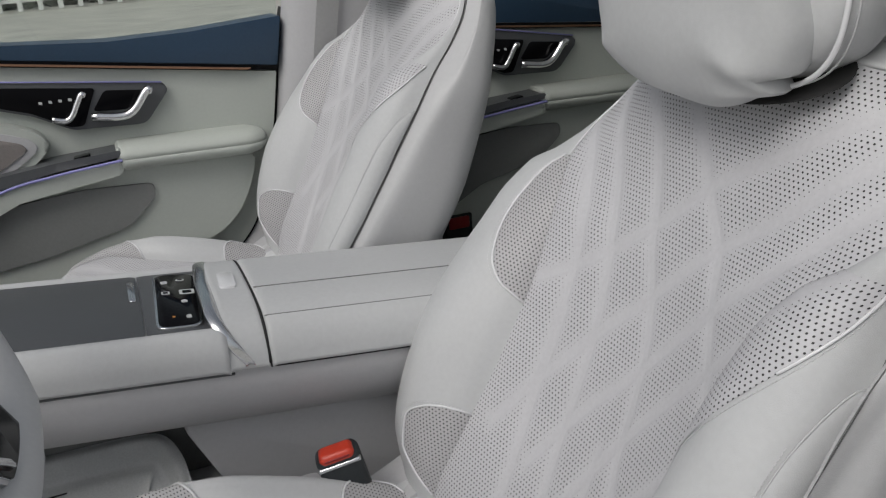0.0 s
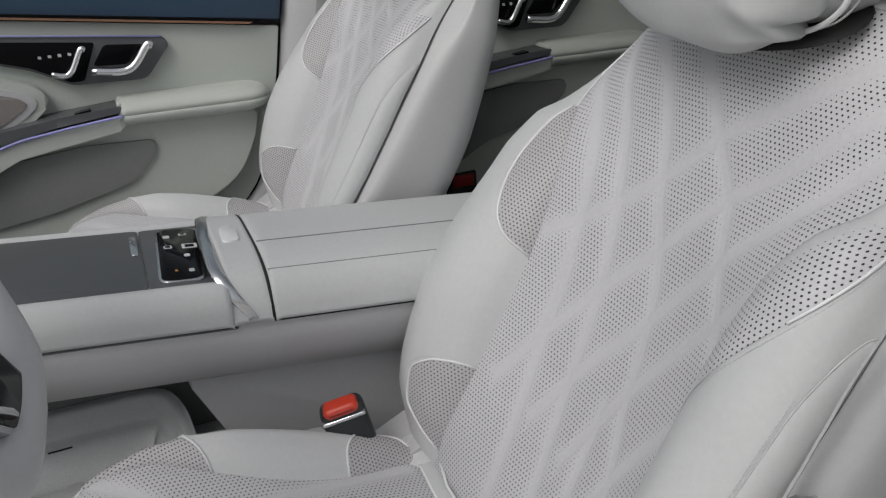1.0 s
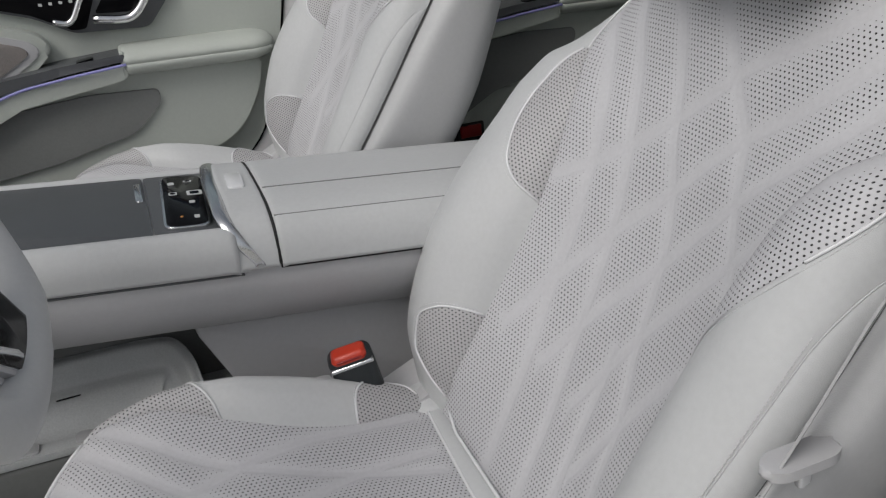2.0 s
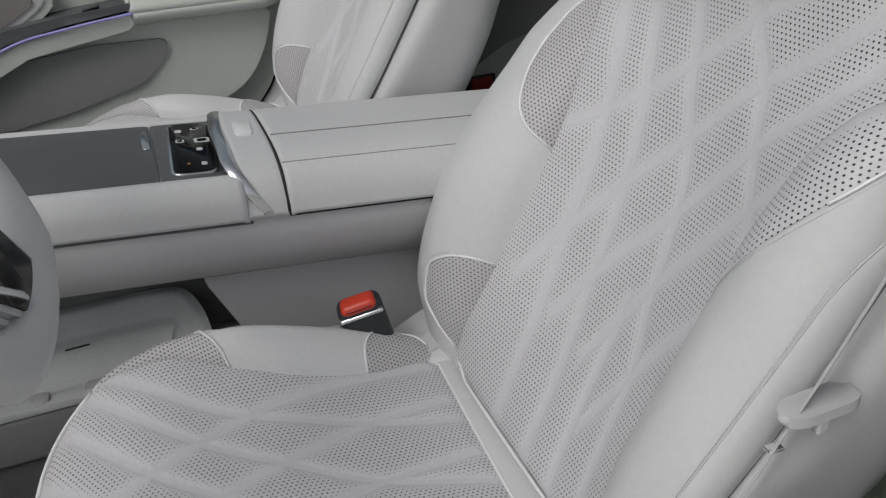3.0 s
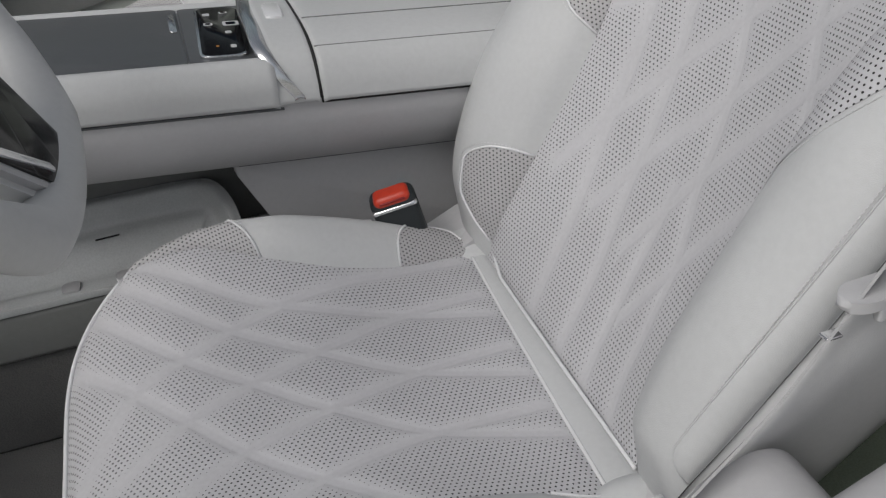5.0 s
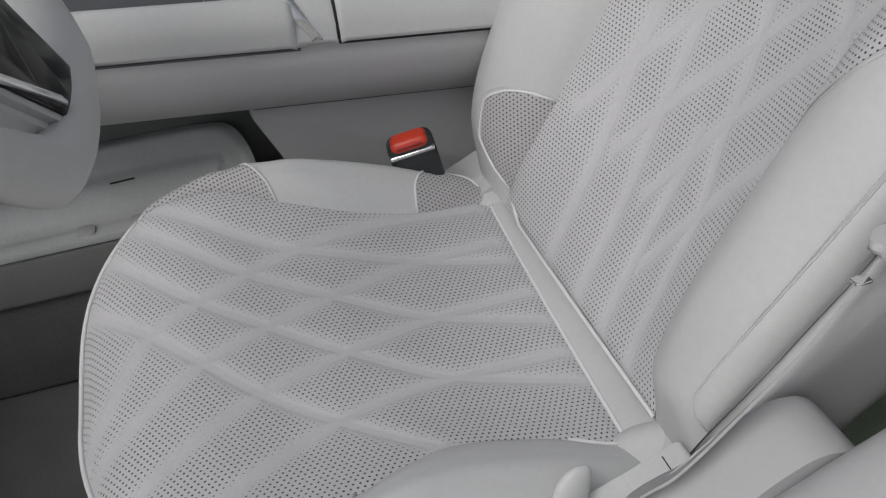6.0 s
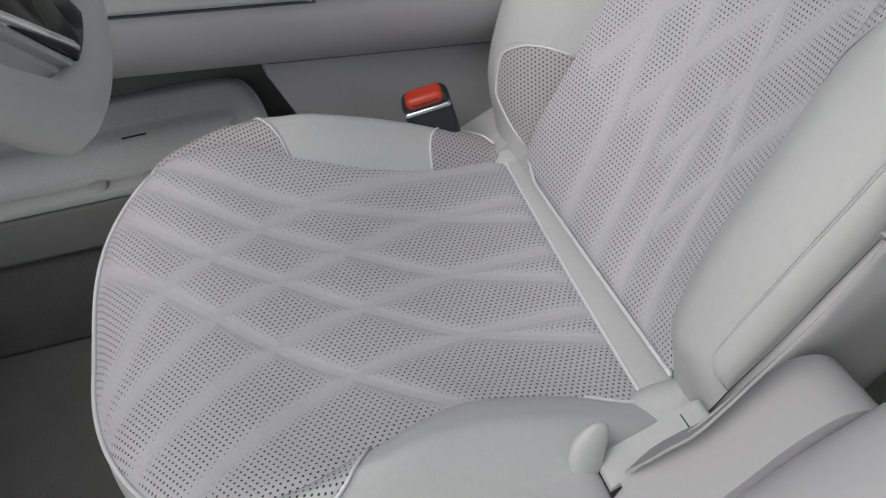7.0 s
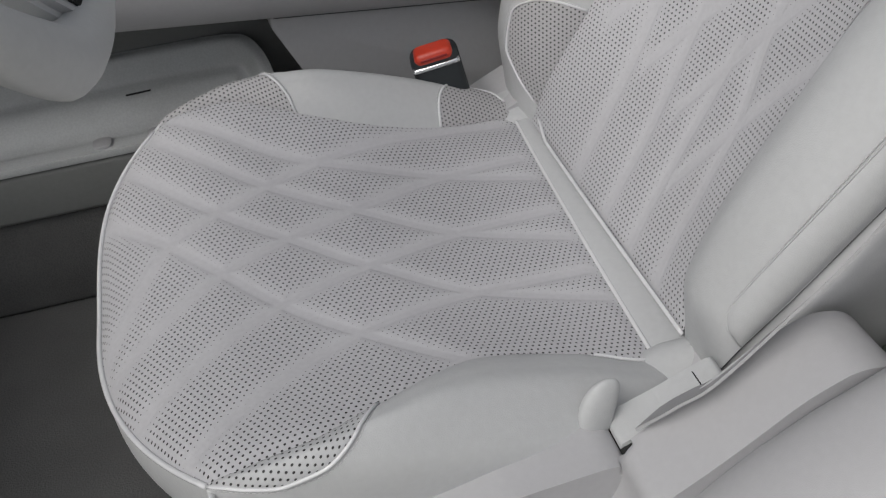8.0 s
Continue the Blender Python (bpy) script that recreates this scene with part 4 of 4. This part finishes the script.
for i in range(len(path)):
    top = 0.346 - 0.070 * max(0, (0.436 - path[i, 1]) / 0.075) ** 1.2
    for j, (d, z) in enumerate(wall):
        P[i, j] = (path[i, 0] + inward[i, 0] * d, path[i, 1] + inward[i, 1] * d, max(0.2725 + 0.0008 * j / len(wall), top + z))
sheet("bin_wall", P, FILM, tray, "pale plastic bin wall with rounded rim")
slot = plate("bin_slot", rounded([(-0.446, -0.0010), (-0.416, -0.0002), (-0.416, 0.0012), (-0.446, 0.0004)], 0.0004), 1, -0.001, 0.001, RUBBER, tray, "dark slot", bevel=0.0)
slot.data.transform(Matrix.Translation((0.005, 0.4155, 0.3085)))
for x in (-0.490, -0.425):
    plate("bin_tab", rounded([(x, 0.362), (x + 0.022, 0.362), (x + 0.022, 0.384), (x, 0.384)], 0.006), 2, 0.2720, 0.2755, TRIM, tray, "small moulded tab", bevel=0.0015)
hang(tray)

# ---- steering wheel ----
wheel = thing("steering_wheel", (-0.452, 0, 0.72), "pale leather steering wheel with gloss black spoke panel", "steering wheel")
WT = pose(-0.456, 0.0, 0.720) @ Matrix.Rotation(radians(-25), 4, "Y") @ Matrix(((0, 0, 1, 0), (1, 0, 0, 0), (0, 1, 0, 0), (0, 0, 0, 1)))
# in the wheel's own plane: x to the far side, y up, z towards the driver
bm = bmesh.new()
ring = []
for i in range(120):
    a = 2 * math.pi * i / 120
    cx, cy = 0.180 * math.cos(a), 0.180 * math.sin(a)
    cy = cy if cy > -0.140 else -0.140 - (abs(cy) - 0.140) * 0.35
    cx *= 1 - 2.0 * max(0.0, -cy - 0.09)
    row = []
    for j in range(18):
        b = 2 * math.pi * j / 18
        fat = 0.0190 + 0.0040 * math.exp(-((math.sin(a) + 0.75) / 0.25) ** 2)
        row.append(bm.verts.new(WT @ Vector((cx + fat * math.cos(b) * math.cos(a), cy + fat * math.cos(b) * math.sin(a), fat * 0.95 * math.sin(b)))))
    ring.append(row)
for i in range(120):
    for j in range(18):
        bm.faces.new((ring[i][j], ring[(i + 1) % 120][j], ring[(i + 1) % 120][(j + 1) % 18], ring[i][(j + 1) % 18]))
part("rim", bm, LEATHER, wheel, "pale leather rim")


def wheel_plate(name, pts, z0, z1, mat, label="", bevel=0.003, r=0.01):
    if name.startswith("spoke_") or name == "rocker":
        pts = [(x + 0.006, y - 0.008) for x, y in pts]
    ob = plate(name, rounded(pts, r), 2, z0, z1, mat, wheel, label, bevel=bevel)
    ob.data.transform(WT)
    return ob


wheel_plate("hub", [(-0.075, -0.045), (-0.045, -0.06), (0.045, -0.06), (0.075, -0.045), (0.08, 0.05), (-0.08, 0.05)], -0.03, 0.010, LEATHER, "pale leather hub", 0.012, 0.02)
wheel_plate("spoke", [(-0.150, -0.030), (-0.065, -0.128), (-0.030, -0.166), (0.052, -0.166), (0.056, -0.10), (0.060, -0.03)], -0.010, 0.006, LEATHER, "pale leather spoke", 0.006)
wheel_plate("spoke_frame", [(-0.138, -0.035), (-0.061, -0.121), (-0.020, -0.163), (0.040, -0.163), (0.048, -0.157), (0.043, -0.095), (0.038, -0.03)], 0.004, 0.0115, TRIM, "pale edge of the spoke", 0.003, 0.008)
wheel_plate("spoke_edge", [(-0.132, -0.035), (-0.058, -0.1165), (-0.018, -0.1605), (0.038, -0.1605), (0.0455, -0.156), (0.040, -0.095), (0.034, -0.03)], 0.010, 0.0125, CHROME, "thin chrome edge", 0.0008, 0.005)
wheel_plate("spoke_panel", [(-0.130, -0.035), (-0.057, -0.115), (-0.018, -0.159), (0.037, -0.159), (0.044, -0.155), (0.0385, -0.095), (0.033, -0.03)], 0.011, 0.0135, GLOSS, "gloss black touch panel", 0.001, 0.005)
wheel_plate("rocker", [(-0.104, -0.066), (-0.099, -0.062), (-0.028, -0.123), (-0.031, -0.129)], 0.012, 0.0165, CHROME, "bright silver rocker bar", 0.003, 0.004)
hang(wheel)


# ---- far doors ----
def door(dx, dz, name, label, speaker):
    d = thing(name, (-0.2 + dx, 1.15, 0.3 + dz), label, "car door", kind="structure")

    def pl(nm, pts, y0, y1, mat, lab="", bevel=0.004, r=0.012, parent=None, seg=3):
        return plate(nm, rounded([(x + dx, z + dz) for x, z in pts], r), 1, y0, y1, mat, parent or d, lab, bevel=bevel, segments=seg)
    zb = lambda x: 0.713 - 0.137 * x * (1 if speaker else 0.7)
    edge = [(float(PILLAR_EDGE(z)) - 0.004, z) for z in (0.30, 0.348, 0.396, 0.475, 0.612, 0.70)]
    F, X0 = (-0.80, -0.62) if speaker else (-0.50, -0.49)
    pl("door_panel", [(F, 0.28)] + edge + [(0.058, zb(0.058)), (F, zb(F))], 1.128, 1.18, DOOR_LEATHER, "pale leather door lining", 0.006, 0.02)
    pl("door_seal", [(F, 0.26)] + [(x + 0.010, z - 0.006) for x, z in edge] + [(0.092, 0.83), (0.06, 0.72), (F, 0.72)], 1.145, 1.19, RUBBER, "black door seal", 0.003, 0.01)
    # navy belt with copper line
    pl("belt_trim", [(F, zb(F) + 0.014), (0.060, zb(0.06) + 0.014), (0.078, 0.812), (-0.10, 0.800), (-0.25, 0.798), (F, 0.835)], 1.118, 1.20, NAVY, "dark navy leather belt trim", 0.010, 0.004)
    pl("belt_line", [(F, zb(F) + 0.002), (0.002, zb(0.002) + 0.002), (0.030, zb(0.03) + 0.013), (F, zb(F) + 0.013)], 1.115, 1.14, GLOSS, "gloss black line", 0.002, 0.003)
    pl("copper_line", [(F, zb(F) + 0.004), (0.000, zb(0.0) + 0.004), (0.008, zb(0.008) + 0.008), (F, zb(F) + 0.008)], 1.112, 1.12, COPPER, "thin copper strip", 0.001, 0.001)
    # lower swelling of the lining
    body = [(F, 0.30), (-0.20, 0.36), (-0.07, 0.42), (-0.022, 0.50), (-0.005, 0.585), (-0.20, 0.605), (-0.36, 0.60), (F, 0.50)]
    pl("door_lower", body, 1.098, 1.14, DOOR_LEATHER, "pale swelling lower lining", 0.018, 0.05, seg=5)
    # pocket
    pl("door_pocket", [(F, 0.50), (-0.491, 0.523), (-0.338, 0.535), (-0.212, 0.528), (-0.214, 0.500), (-0.27, 0.451), (-0.413, 0.418), (F, 0.37)], 1.090, 1.10, DOOR_GREY, "dark grey lined door pocket", 0.004, 0.015)
    # switch plate
    sw = pl("switch_plate", [(X0, 0.768), (-0.162, 0.712), (-0.155, 0.698), (-0.205, 0.640), (-0.336, 0.646), (-0.400, 0.681), (X0, 0.752)], 1.112, 1.132, DARK, "dark grey frame of the handles", 0.003, 0.012)
    pl("switch_gloss", [(-0.60, 0.758), (-0.285, 0.718), (-0.315, 0.652), (-0.338, 0.652), (-0.402, 0.687), (-0.60, 0.75)], 1.109, 1.114, GLOSS, "gloss black switch field", 0.001, 0.006)
    pl("handle_recess", [(-0.270, 0.712), (-0.196, 0.704), (-0.232, 0.672), (-0.296, 0.676)], 1.1095, 1.114, GLOSS, "black handle recess", 0.001, 0.008)
    for nm, pts in (("seat_switch", [(-0.304, 0.708), (-0.312, 0.709), (-0.338, 0.669), (-0.368, 0.672)]), ("door_handle", [(-0.186, 0.702), (-0.196, 0.703), (-0.234, 0.664), (-0.300, 0.668)])):
        fat = 0.0058 if nm == "seat_switch" else 0.0078
        path = spline([(x + dx, 1.098, z + dz) for x, z in pts], 6)
        tube(nm, path, fat, SILVER, d, "bright silver lever", sides=12)
    for k in range(4):
        pl("switch_mark", [(-0.385 + 0.017 * k, 0.706), (-0.379 + 0.017 * k, 0.705), (-0.379 + 0.017 * k, 0.700), (-0.385 + 0.017 * k, 0.701)], 1.1082, 1.110, SYMBOL, "", 0.0, 0.001)
    # light line over the switch plate and on the ledge
    tube("light_line", [(X0 + dx, 1.110, 0.771 + dz), (-0.165 + dx, 1.110, 0.7145 + dz)], 0.0016, GLOW, d, "thin violet light line", sides=6)
    led = spline([(X0 + dx, 1.062, 0.500 + dz), (-0.478 + dx, 1.060, 0.560 + dz), (-0.38 + dx, 1.058, 0.577 + dz), (-0.262 + dx, 1.056, 0.588 + dz)], 8)
    tube("light_line", led, 0.0028, GLOW, d, "thin violet light line", sides=6)
    # ledge and armrest
    pl("switch_ledge", [(X0, 0.505), (-0.478, 0.566), (-0.38, 0.583), (-0.262, 0.594), (-0.262, 0.606), (-0.37, 0.600), (-0.48, 0.588), (X0, 0.53)], 1.060, 1.13, DARK, "dark grey switch ledge", 0.003, 0.006)
    pl("window_switch", [(-0.345, 0.594), (-0.315, 0.598), (-0.315, 0.607), (-0.345, 0.603)], 1.062, 1.085, GLOSS, "black window switch", 0.002, 0.003)
    pl("ledge_skirt", [(X0, 0.46), (-0.45, 0.535), (-0.262, 0.560), (-0.262, 0.587), (-0.38, 0.576), (-0.478, 0.559), (X0, 0.498)], 1.063, 1.13, DOOR_LEATHER, "pale ledge skirt", 0.008, 0.01)
    n, m = 60, 24
    P = np.zeros((n, m, 3))
    for i, t in enumerate(np.linspace(0, 1, n)):
        x = -0.268 + 0.285 * t
        end = math.sqrt(max(0, 1 - max(0, (t - 0.80) / 0.2) ** 2)) * min(1, 0.80 + t * 8)
        zc, hz, hy = 0.588 - 0.006 * t, 0.027 * (0.25 + 0.75 * end), 0.062 * (0.2 + 0.8 * end)
        for j in range(m):
            a = 2 * math.pi * j / (m - 1)
            P[i, j] = (x + dx, 1.115 - hy * math.copysign(abs(math.cos(a)) ** 0.7, math.cos(a)), zc + dz + hz * math.copysign(abs(math.sin(a)) ** 0.8, math.sin(a)))
    sheet("armrest", P, DOOR_LEATHER, d, "padded pale leather armrest", thick=0.003)
    box("armrest_end", (-0.270 + dx, 1.062, 0.565 + dz), (-0.262 + dx, 1.13, 0.610 + dz), DOOR_LEATHER, d, bevel=0.003)
    if speaker:
        pl("speaker_frame", [(-0.64, 0.715), (-0.456, 0.676), (-0.398, 0.655), (-0.378, 0.625), (-0.412, 0.594), (-0.50, 0.545), (-0.64, 0.50)], 1.094, 1.13, DOOR_LEATHER, "pale frame round the loudspeaker", 0.008, 0.03, seg=4)
        pl("speaker_frame", [(-0.64, 0.703), (-0.46, 0.662), (-0.412, 0.644), (-0.398, 0.625), (-0.425, 0.604), (-0.505, 0.560), (-0.64, 0.515)], 1.091, 1.12, TRIM, "inner step of the frame", 0.003, 0.03)
        pl("speaker_grille", [(-0.64, 0.692), (-0.462, 0.650), (-0.428, 0.638), (-0.418, 0.625), (-0.44, 0.611), (-0.51, 0.572), (-0.64, 0.53)], 1.088, 1.12, GRILLE, "brownish perforated loudspeaker grille", 0.002, 0.03)
    hang(d)
    return d


door(0.0, 0.0, "door_1", "pale leather far front door with navy belt trim", True)
door(0.885, -0.010, "door_2", "pale leather far rear door with navy belt trim", False)

reflector = thing("door_reflector", (0.41, 1.10, 0.31), "small red reflector low beside the rear door", "reflector")
box("lens", (0.388, 1.086, 0.316), (0.436, 1.096, 0.342), DARKRED, reflector, "dark red lens", bevel=0.002)
box("mount", (0.380, 1.092, 0.27), (0.445, 1.12, 0.346), RUBBER, reflector, "black mount", bevel=0.003)
hang(reflector)

# window of the far door
pane = plate("window_1", [(-0.95, 0.78), (0.078, 0.78), (0.12, 1.18), (-0.55, 1.20)], 1, 1.172, 1.176, GLASS, bevel=0.0)
tagged(pane, "clear side window of the far door", "window", kind="structure")
pane.visible_shadow = False

# ---- outside: white fence with a hedge behind ----
fence = thing("fence", (0, 24, -0.38), "white painted picket fence on the far side of the paving", "fence")
for z in (-0.15, 0.95):
    box("rail", (-16, 24.00, z), (16, 24.05, z + 0.09), WHITE, fence, bevel=0.01)
slat = box("slat", (-0.06, 23.94, -0.36), (0.06, 23.99, 1.1), WHITE, fence, bevel=0.01)
slat.location.x = -16
for i in range(1, 70):
    c = slat.copy()
    scene.collection.objects.link(c)
    c.location.x = -16 + i * 0.46
hang(fence)
hedge = bmesh.new()
rnd = random.Random(4)
bmesh.ops.create_grid(hedge, x_segments=160, y_segments=20, size=1)
for v in hedge.verts:
    v.co = (v.co.x * 17, 25.2 + rnd.uniform(-0.25, 0.25), 0.9 + v.co.y * 1.3 + rnd.uniform(-0.08, 0.08))
tagged(part("hedge", hedge, HEDGE, smooth=False), "dark dense hedge behind the white fence", "hedge", kind="stuff")
